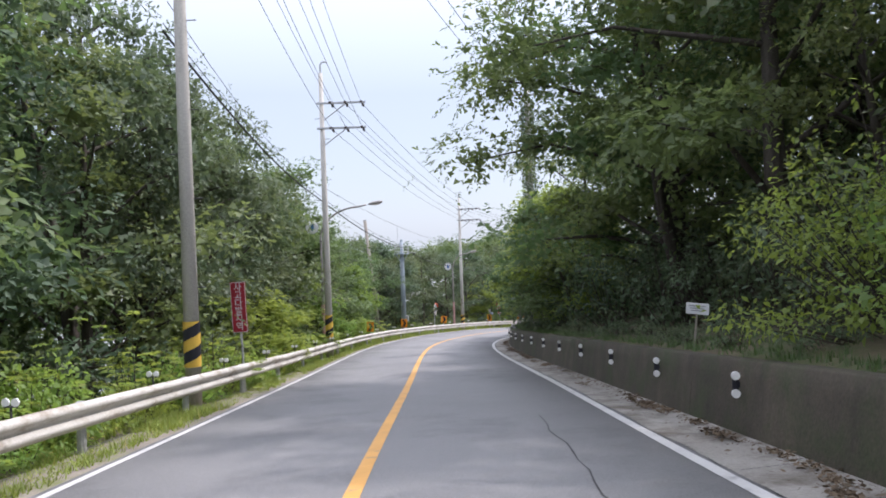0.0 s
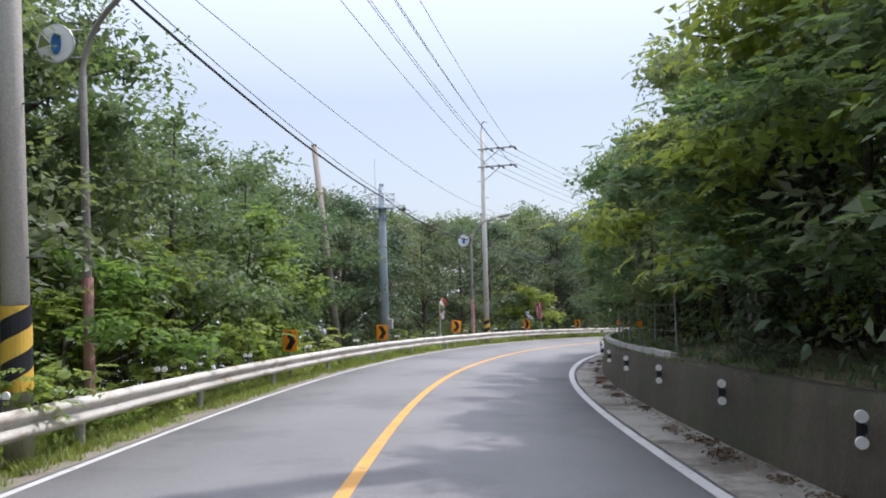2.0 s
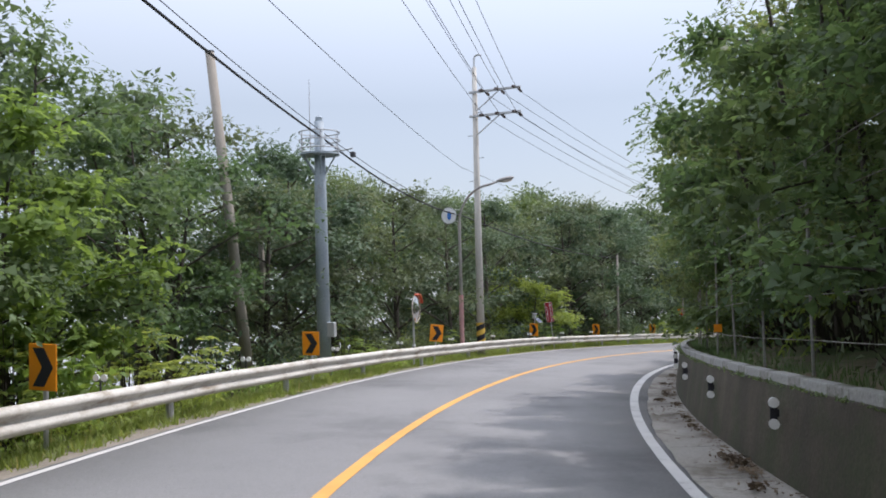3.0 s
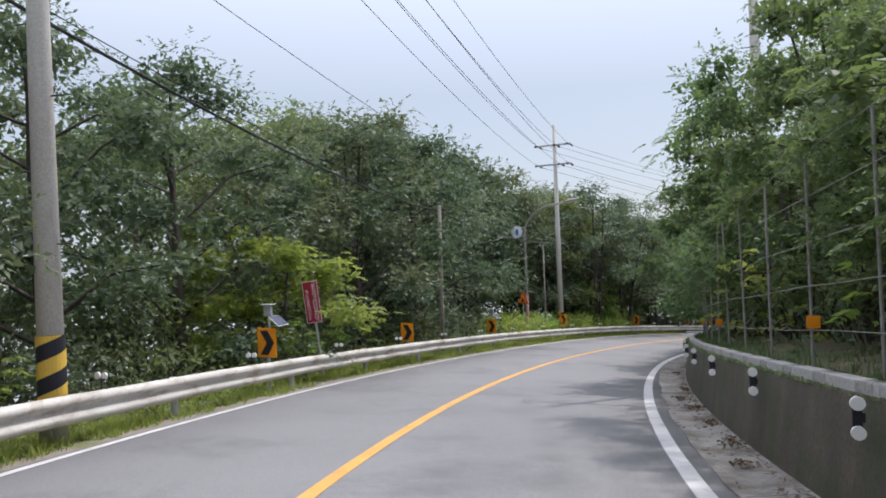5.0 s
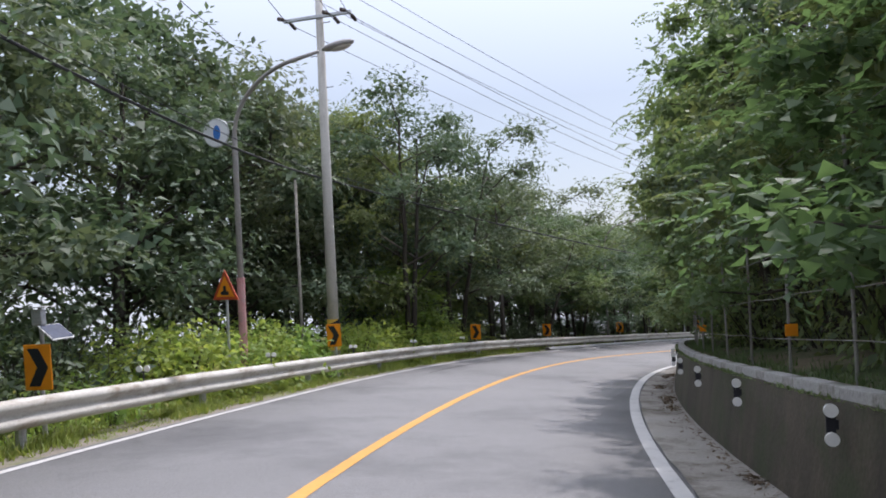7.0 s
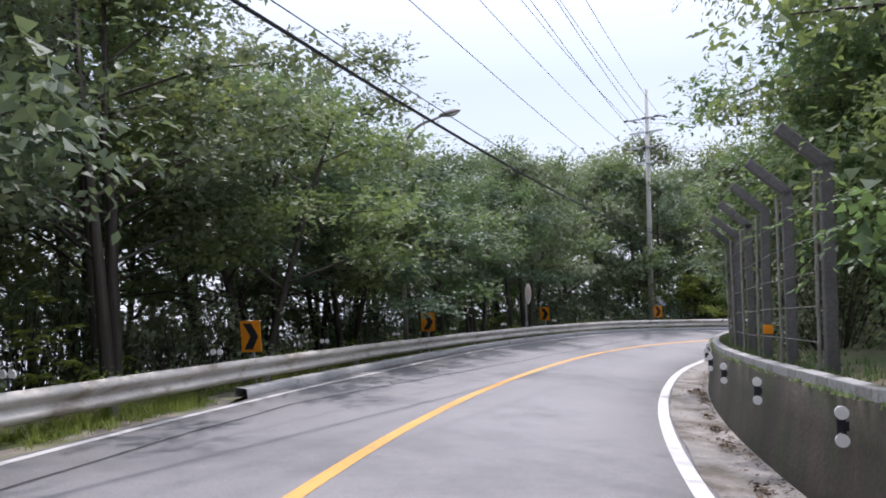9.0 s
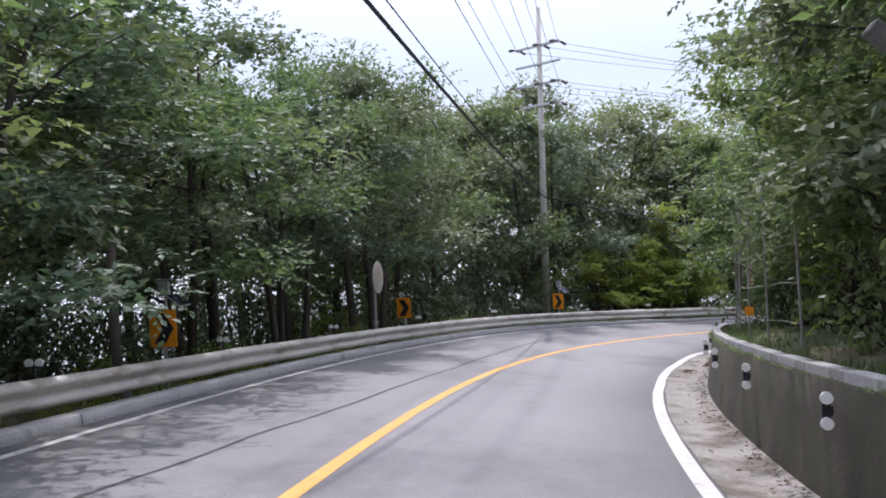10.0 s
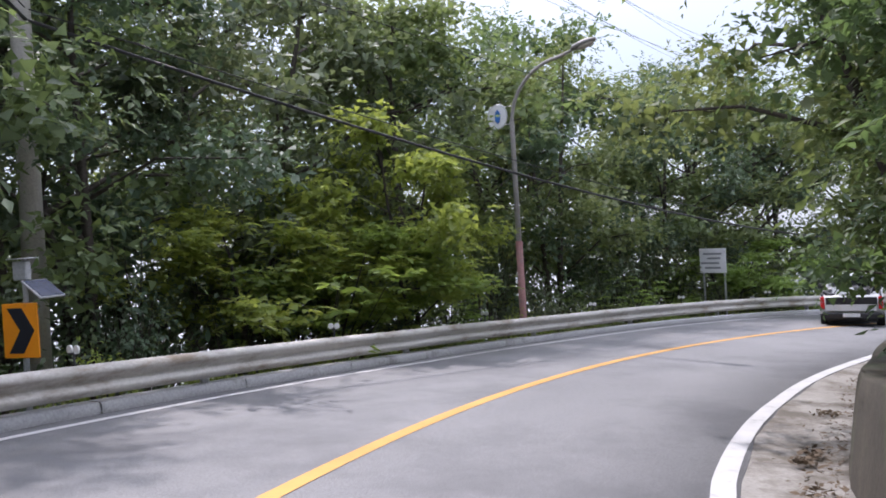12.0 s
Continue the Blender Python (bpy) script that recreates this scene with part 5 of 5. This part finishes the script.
def tree(kind, s, d, top, wide=1.0, tilt=0.0):
    size = max(0.35, (top - ground_up(s, d)) / NATURAL[kind])
    return plant(kind, s, d, size, size * wide if size > 0.75 else 0.8 * wide, 0.15, tilt)


# left of the road
s = -8.0
while s < 168:
    kinds = ("fine",) if s < 14 else ("broad1", "broad2", "broad3", "broad2") if s < 100 else ("tall1", "tall2", "tall1") if s < 133 else ("broad2", "broad1", "broad3")
    d = random.uniform(-8.8, -7.8) if s < 34 else random.uniform(-8.2, -6.8) if s < 84 else random.uniform(-9.8, -8.8) if s < 100 else random.uniform(-5.4, -4.8) if s < 133 else random.uniform(-9.0, -7.8)
    kind = "broad2" if 64 < s < 86 else random.choice(kinds)
    tree(kind, s, d, LEFT_TOP(s) * random.uniform(0.78, 0.98) * (0.8 if 43 < s < 57 else 0.72 if kind == "frond1" else 1), random.uniform(0.95, 1.2) if s < 100 or s > 133 else random.uniform(1.1, 1.3))
    s += random.uniform(3.9, 4.9)
s = -6.0
while s < 170:
    kinds = ("back1", "back2") if s < 100 or s > 138 else ("back3",)
    tree(random.choice(kinds), s, random.uniform(-13, -10.8) if s < 100 else random.uniform(-11, -9.2), LEFT_TOP(s) * random.uniform(0.88, 1.08), random.uniform(0.95, 1.2))
    s += random.uniform(3.6, 4.8) if s < 100 else random.uniform(3.0, 3.8)
s = 18.0
while s < 168:
    kinds = ("back1", "back2") if s < 96 or s > 138 else ("back3",)
    tree(random.choice(kinds), s, random.uniform(-20, -16) if s < 96 else random.uniform(-17, -14), LEFT_TOP(s) * random.uniform(0.85, 1.08), random.uniform(1.0, 1.25))
    s += random.uniform(5.5, 7.5) if s < 96 else random.uniform(4.0, 5.0)
for s, d, top in ((24.0, -8.8, 11.2), (20.0, -8.6, 11.2), (22.5, -8.0, 9.8), (26.2, -7.9, 10.0), (29.6, -7.9, 9.6), (38.0, -7.9, 9.4)):
    tree("broad2", s, d, top, 0.8)
for s, d, top in ((89.0, -9.5, 10.2), (100.5, -9.0, 9.4), (103.5, -11.0, 9.2)):
    tree("needle", s, d, top, 0.75)
# small light trees in front of the wood
for kind, s, d, top in (("frond2", 148.6, -5.5, 5.3), ("frond2", 147.0, -5.6, 3.2), ("frond2", 73.6, -6.2, 4.2), ("frond2", 33.6, -6.4, 3.4), ("frond2", 37.2, -6.3, 3.8), ("frond2", 41.0, -6.5, 4.4), ("frond2", 45.5, -6.8, 5.0), ("frond2", 27.0, -6.2, 3.4), ("frond1", 104.5, -6.2, 3.4), ("broad2", 79.5, -6.4, 8.2), ("broad2", 83.6, -6.2, 9.0), ("broad2", 86.2, -8.8, 9.6), ("fine", 103.0, -8.0, 9.2), ("fine", 107.0, -7.4, 9.0), ("frond2", 160.5, -5.6, 2.6), ("frond2", 145.4, -6.4, 3.6), ("tall1", 118.2, -6.0, 7.4), ("tall2", 121.3, -6.6, 6.8), ("hedge2", 5.8, 6.6, 7.6), ("hedge2", 2.4, 6.3, 6.4), ("fine", 37.2, 7.6, 7.3), ("fine", 40.6, 7.3, 7.3), ("fine", 44.0, 7.0, 7.7), ("fine", 47.5, 6.9, 7.6), ("fine", 38.5, -8.6, 10.2), ("fine", 33.6, -8.4, 10.8), ("frond1", 30.5, 5.9, 6.9), ("frond1", 34.0, 5.8, 7.4), ("frond1", 27.2, 5.9, 6.2), ("frond2", 37.2, 5.7, 6.6), ("tall1", 132.0, -5.6, 8.2), ("tall2", 135.0, -6.8, 9.0), ("tall1", 143.0, -7.2, 9.0), ("tall2", 128.4, -5.2, 7.3), ("tall1", 139.0, 6.6, 11.0), ("tall2", 142.5, 6.8, 11.4), ("tall2", 129.8, 8.4, 12.0), ("broad2", 53.5, -9.4, 7.6), ("broad2", 57.5, -8.6, 7.6), ("broad1", 61.0, -9.0, 7.4), ("broad2", 99.5, -9.0, 8.8), ("broad2", 103.4, -9.6, 8.6), ("broad2", 146.0, -13.0, 12.2), ("broad1", 151.5, -13.5, 12.8), ("broad3", 157.5, -13.0, 12.4), ("broad2", 163.5, -12.0, 11.2)):
    tree(kind, s, d, top, 1.0)
for kind, s, d, top in (("fine", 144.0, 7.4, 11.6), ("fine", 148.0, 7.8, 12.4), ("fine", 152.5, 8.4, 12.8)):
    tree(kind, s, d, top, 1.3)
# right of the road, behind the wall
for s, d, top, tilt in ((19.5, 7.2, 13.2, -5), (20.5, 9.6, 12.8, -3), (6.0, 8.6, 12.0, -3), (13.5, 7.0, 12.8, -6), (17.5, 6.6, 11.6, -8), (22.5, 7.6, 10.4, -2), (27.0, 8.6, 9.2, -2), (114.5, 8.4, 10.4, -4), (145.5, 8.4, 12.4, -5), (118.5, 8.0, 12.2, -6), (150.5, 8.2, 12.6, -6)):
    tree("overhang", s, d, top, 1.1, tilt)
s = -8.0
while s < 168:
    kinds = ("broad2", "hedge1", "broad1") if s > 108 else ("broad2", "broad1", "hedge1") if 26 < s < 50 else ("broad2", "broad1", "broad2") if s > 30 else ("broad2", "broad1")
    inner = 44 < s < 84
    d = random.uniform(7.4, 8.4) if inner else random.uniform(6.3, 7.6) if s > 28 else random.uniform(8.5, 10)
    tree(random.choice(kinds), s, d, RIGHT_TOP(s) * random.uniform(0.72, 0.98), 0.85 if inner else random.uniform(0.85, 1.05), 0 if inner else random.uniform(-6, 0))
    s += random.uniform(3.0, 4.2)
s = -6.0
while s < 165:
    if 24 < s < 106:
        s += 4.0
        continue
    tree(random.choice(("back1", "back2")), s, random.uniform(10, 12.5), RIGHT_TOP(s) * random.uniform(0.95, 1.2), random.uniform(0.85, 1.05))
    s += random.uniform(4.4, 5.8)
# trees that lean over the fence
s = 35.5
while s < 108:
    back = 0.35 if 57 < s < 74 else 0.0
    tree(random.choice(("hedge1", "hedge1", "hedge2", "hedge1")), s, random.uniform(5.5, 6.1) + back, random.uniform(5.0, 7.2) - back, random.uniform(0.9, 1.15) - 0.4 * back, random.uniform(-7, -2))
    s += random.uniform(2.2, 3.0)
for s, d, top in ((140.5, 5.05, 4.6), (143.5, 5.0, 5.0), (121.5, 6.6, 6.0), (124.5, 6.7, 6.8), (127.5, 6.6, 6.5), (131.0, 5.9, 6.5), (134.5, 5.9, 6.5), (138.5, 6.6, 6.8), (143.0, 6.0, 6.6), (145.8, 6.4, 7.0), (148.6, 6.6, 7.2), (30.0, 5.7, 5.2), (33.0, 5.7, 5.2), (27.2, 6.0, 6.4)):
    tree(random.choice(("hedge1", "hedge2", "hedge1")) if d > 5.1 else "hedge1", s, d, top, 1.15 if d > 5.1 else 0.68, -4 if d > 5.1 else 0)
for s, d, top in ((94.0, 6.0, 8.6), (98.0, 6.0, 9.0), (102.0, 6.0, 9.0)):
    tree("hedge2", s, d, top, 0.8, -4)

# bushes behind the guardrail
s = -8.0
while s < 172:
    if s < 34:
        kind = random.choice(("bush3", "mound", "weed", "bush3", "vine"))
    elif s < 84:
        kind = random.choice(("bush1", "vine", "bush3", "vine", "weed"))
    elif s < 103:
        kind = "vine"
    else:
        kind = random.choice(("bush2", "weed", "bush2", "bush1"))
    size = random.uniform(0.7, 1.05) * (0.62 if 58 < s < 72 else 1.0)
    plant(kind, s, random.uniform(-5.9, -5.2), size * 0.9, size)
    s += random.uniform(1.6, 2.5)
s = -4.0
while s < 172:
    plant(random.choice(("bush1", "bush2", "bush3", "bush2")), s, random.uniform(-7.6, -6.6), random.uniform(0.9, 1.35), random.uniform(1.0, 1.3))
    s += random.uniform(2.2, 3.2)
s = -8.0
while s < 160:
    plant("weed", s, random.uniform(-4.9, -4.5), random.uniform(0.5, 0.9), random.uniform(0.6, 0.9))
    s += random.uniform(1.8, 3.4)
for s, d, size in ((26.0, -6.6, 1.5), (38.5, -6.3, 1.5), (41.0, -6.8, 1.7), (45.5, -6.3, 1.25), (48.0, -6.2, 1.35), (74.5, -6.0, 1.5), (106.0, -6.2, 1.3), (146.5, -6.0, 1.9), (156.0, -5.8, 1.3), (162.0, -5.4, 1.2)):
    plant("bush3", s, d, size, size)
# creeper mounds that swell over the rail
s = 91.5
while s < 106.5:
    if not 96.2 < s < 98.4:
        plant("mound", s, random.uniform(-5.5, -5.2), random.uniform(0.95, 1.2), random.uniform(1.15, 1.4))
        plant("mound", s + 0.6, random.uniform(-7.0, -6.3), random.uniform(1.2, 1.5), random.uniform(1.3, 1.6))
    s += random.uniform(1.1, 1.6)
# undergrowth of the slope on the right, and in the bend on the left
s = 3.0
while s < 36:
    plant("bush2", s, random.uniform(7.0, 8.2), random.uniform(0.9, 1.4), random.uniform(1.1, 1.5))
    plant("bush2", s + 1.2, random.uniform(9.0, 11.0), random.uniform(1.0, 1.6), random.uniform(1.2, 1.6))
    s += random.uniform(1.9, 2.6)
s = 134.0
while s < 176:
    plant(random.choice(("bush2", "bush1", "bush2")), s, random.uniform(-7.4, -6.4), random.uniform(1.2, 1.9), random.uniform(1.1, 1.5))
    plant("bush2", s + 1.0, random.uniform(-10.5, -8.6), random.uniform(1.6, 2.4), random.uniform(1.4, 1.9))
    s += random.uniform(1.9, 2.6)
s = 2.0
while s < 36:
    plant("bush2", s, random.uniform(4.6, 5.2), random.uniform(0.16, 0.3), random.uniform(0.3, 0.5))
    s += random.uniform(1.2, 2.6)
for k in range(13):
    plant(("bush2", "bush1")[k % 3 == 0], 77.0 + 1.15 * k, random.uniform(-7.4, -6.2), random.uniform(1.0, 1.5), random.uniform(1.0, 1.3))
for k in range(18):
    plant("bush2", 103.5 + 1.75 * k, random.uniform(-8.6, -7.0), random.uniform(0.8, 1.3) if k % 3 else random.uniform(1.5, 2.1), random.uniform(1.1, 1.5))
for s, d, size in ((9.4, 6.1, 0.9), (11.4, 6.4, 1.0), (13.6, 6.2, 0.9), (15.8, 6.0, 1.0)):
    plant("bush2", s, d, size, size)
for k in range(12):
    plant(("bush3", "mound", "bush3")[k % 3], 9.0 + 1.9 * k, random.uniform(-5.7, -5.2), random.uniform(0.8, 1.25), random.uniform(0.85, 1.15))
# trees that close the wood behind the wall and in the bend
for kind, s, d, top in (("tall1", 106.8, -7.8, 8.4), ("tall2", 110.6, -7.6, 8.4), ("tall1", 113.2, -6.4, 7.8), ("tall1", 115.4, -9.0, 9.2), ("tall2", 118.0, -7.6, 8.6), ("tall1", 120.8, -8.6, 9.4), ("tall2", 123.4, -7.2, 8.6)):
    tree(kind, s, d, top, 1.35)
for kind, s, d, top in (("overhang", 24.6, 10.4, 11.4), ("overhang", 15.6, 10.0, 12.4), ("tall1", 126.0, -5.0, 7.2), ("tall1", 132.2, -5.0, 7.8), ("tall2", 144.0, 5.0, 9.0)):
    tree(kind, s, d, top, 1.1)
for k in range(20):
    plant("bush2", 110.0 + 1.7 * k, random.uniform(-10.5, -9.0), random.uniform(0.9, 1.4), random.uniform(1.3, 1.7))
for k in range(20):
    plant("bush2", 66.0 + 1.6 * k, random.uniform(-12.0, -9.4), random.uniform(1.3, 1.9), random.uniform(1.3, 1.7))
# bushes and weeds behind the wall
for s, d, size in ((5.2, 6.0, 0.9), (7.9, 6.1, 0.85), (1.0, 6.2, 0.9), (-3.0, 6.2, 0.9), (28.5, 6.6, 0.8), (32.0, 6.5, 0.85)):
    plant("thicket", s, d, size, size)
for s, d, size in ((18.0, 6.4, 1.2), (22.0, 6.0, 1.3), (26.5, 5.9, 1.3), (30.0, 5.7, 1.4), (33.0, 5.9, 1.5)):
    plant("bush2", s, d, size, size)
s = 34.0
while s < 165:
    plant(random.choice(("bush2", "bush3", "bush1", "bush2")), s, random.uniform(5.6, 6.4), random.uniform(0.8, 1.6), random.uniform(0.8, 1.1))
    s += random.uniform(1.6, 2.6)

# ivy on the pole
rng = np.random.default_rng(21)
k = 5200
z = rng.uniform(0.0, 10.6, k)
a = rng.uniform(0, 2 * math.pi, k)
r = 0.2 + rng.gamma(2.0, 0.035, k) * (1.2 - 0.5 * z / 11)
base = np.stack([r * np.cos(a), r * np.sin(a), z], 1)
outw = np.stack([np.cos(a), np.sin(a), -0.9 + 0 * a], 1) + rng.normal(size=(k, 3)) * 0.4
ln = rng.uniform(0.07, 0.13, k)
ivy = leaf_quads(base, outw, np.stack([np.cos(a), np.sin(a), 0.6 + 0 * a], 1) + rng.normal(size=(k, 3)) * 0.3, ln, ln * 0.8, rng)
part("ivy", mesh_of("ivy", ivy, quads(k), LEAF_B), None, ivy_pole, "dark ivy leaves climbing the shaft")


def tuft_field(name, label, count, s0, s1, dfun, height, material, seed, keep=None, droop=0.5, wide=0.009):
    """Slim bent blades of grass as one piece of stuff, in small tufts."""
    rng = np.random.default_rng(seed)
    V = np.zeros((count, 3, 3))
    per = 6
    for i in range(count):
        if i % per == 0:
            q = rng.uniform(s0, s1)
            d = dfun(q, rng)
            tall = height * rng.uniform(0.5, 1.2) * (0.35 if keep and not keep(q, d) else 1.0)
        qq, dd = q + rng.normal() * 0.04, d + rng.normal() * 0.035
        ht = tall * rng.uniform(0.5, 1.2)
        p = np.array(place(qq, dd, ground_up(qq, dd) - 0.015))
        az = rng.uniform(0, 2 * math.pi)
        side = np.array([math.cos(az), math.sin(az), 0]) * wide
        bend = np.array([-math.sin(az), math.cos(az), 0]) * ht * droop * rng.uniform(0.2, 1.2)
        V[i] = p - side, p + side, p + bend + [0, 0, ht]
    ob = new(name, mesh_of(name, V.reshape(-1, 3), np.arange(3 * count, dtype=np.int32).reshape(-1, 3), material))
    return tagged(ob, label, "grass", kind="stuff")


def patchy(q, d):
    return noise.noise((q * 0.35, d * 0.9, 2.0)) > -0.12


tuft_field("grass", "bright green grass verge below the guardrail", 100000, 1, 112, lambda q, g: LEFT_LINE(q) - 0.22 - g.beta(2.0, 1.1) * (0.85 if q < 75 else 0.7), 0.19, GRASS, 31, patchy, 1.0, 0.012)
tuft_field("grass", "dull short grass under the guardrail in the bend", 6000, 112, 175, lambda q, g: RAIL_D(q) - 0.35 + g.uniform(-0.5, 0.3), 0.14, GRASS, 32)
tuft_field("grass", "rough grass and weeds behind the guardrail", 14000, -6, 170, lambda q, g: RAIL_D(q) - 0.2 - g.gamma(1.5, 0.7), 0.4, GRASS, 33)
tuft_field("grass", "grass fringe along the top of the wall", 24000, 0, 150, lambda q, g: 4.42 + g.gamma(1.2, 0.28), 0.12, LEAF_A, 34)

tuft_field("moss", "green moss and weeds on the ledge under the coping", 7000, 34, 136, lambda q, g: 4.175 + FOOT_SHIFT(q) + g.uniform(0, 0.03), 0.045, LEAF_A, 35, patchy, 1.5, 0.012)

# litter along the gutter
rng = np.random.default_rng(41)
k = 7000
V = np.zeros((k, 4, 3))
for i in range(k):
    q = rng.uniform(-5, 165)
    dense = noise.noise((q * 0.22, 3.0, 1.0)) + noise.noise((q * 0.9, 3.0, 4.0)) * 0.7
    d = 4.05 - abs(rng.normal()) * (0.12 + 0.22 * max(0.0, dense)) if rng.uniform() < 0.85 else rng.uniform(3.45, 4.05)
    p = np.array(place(q, max(3.5, d) + FOOT_SHIFT(q), 0.035 + 0.02 * rng.uniform()))
    x, y = unit(rng, 2)
    x[2] *= 0.25
    y[2] *= 0.25
    sz = rng.uniform(0.012, 0.05)
    V[i] = p - x * sz, p + y * sz * 0.6, p + x * sz, p - y * sz * 0.6
heaps = np.zeros((110 * 70, 4, 3))
for h in range(110):
    q0, d0 = (rng.uniform(2, 48) if h % 2 else rng.uniform(48, 160), 3.98 - abs(rng.normal()) * 0.14)
    wide, deep = rng.uniform(0.15, 0.5), rng.uniform(0.06, 0.14)
    for i in range(70):
        q, d = q0 + rng.normal() * wide * 0.5, d0 + rng.normal() * deep * 0.5
        p = np.array(place(q, max(3.5, min(4.06, d)) + RIGHT_SHIFT(q), 0.035 + 0.05 * rng.uniform() * math.exp(-abs(q - q0) / wide)))
        x, y = unit(rng, 2)
        x[2] *= 0.5
        y[2] *= 0.5
        sz = rng.uniform(0.015, 0.05)
        heaps[h * 70 + i] = p - x * sz, p + y * sz * 0.6, p + x * sz, p - y * sz * 0.6
behind = np.zeros((2600, 4, 3))
for i in range(len(behind)):
    q = rng.uniform(34, 140)
    p = np.array(place(q, 4.37 + FOOT_SHIFT(q) + rng.gamma(1.3, 0.1), WALL_UP(q) + 0.03 + 0.03 * rng.uniform()))
    x, y = unit(rng, 2) * np.array([1, 1, 0.3])
    sz = rng.uniform(0.02, 0.06)
    behind[i] = p - x * sz, p + y * sz * 0.6, p + x * sz, p - y * sz * 0.6
V = np.concatenate([V, heaps, behind])
k = len(V)
litter = new("leaf_litter", mesh_of("leaf_litter", V.reshape(-1, 3), quads(k), LITTER))
tagged(litter, "dry brown leaves and grit along the gutter", "litter", kind="stuff")

# ---- coping blocks, last ----
bm = box(bmesh.new(), 0.14, 0.982, 0.13, 0, 0, 0.025, 0.008)
block_mesh = bpy.data.meshes.new("coping_block")
bm.to_mesh(block_mesh)
bm.free()
block_mesh.materials.append(COPING)
q = 36.5
while q < 133:
    part("coping_block", block_mesh, None, wall, at=standing(q, 4.28 + FOOT_SHIFT(q) + random.uniform(-0.004, 0.004), WALL_UP(q) + random.uniform(-0.003, 0.004), random.uniform(-0.2, 0.2) - math.degrees(FOOT_SHIFT(q + 0.5) - FOOT_SHIFT(q - 0.5))) @ pose(0, 0, 0, math.degrees(math.atan((place(q + 0.5, 4.2, WALL_UP(q + 0.5)).z - place(q - 0.5, 4.2, WALL_UP(q - 0.5)).z))), 0, 0))
    q += 1.0

# two more trees behind the wall beyond the last bend
tree("broad2", 151.0, 6.9, 10.6, 0.85, -4)
tree("broad1", 155.5, 7.2, 10.8, 0.85, -3)
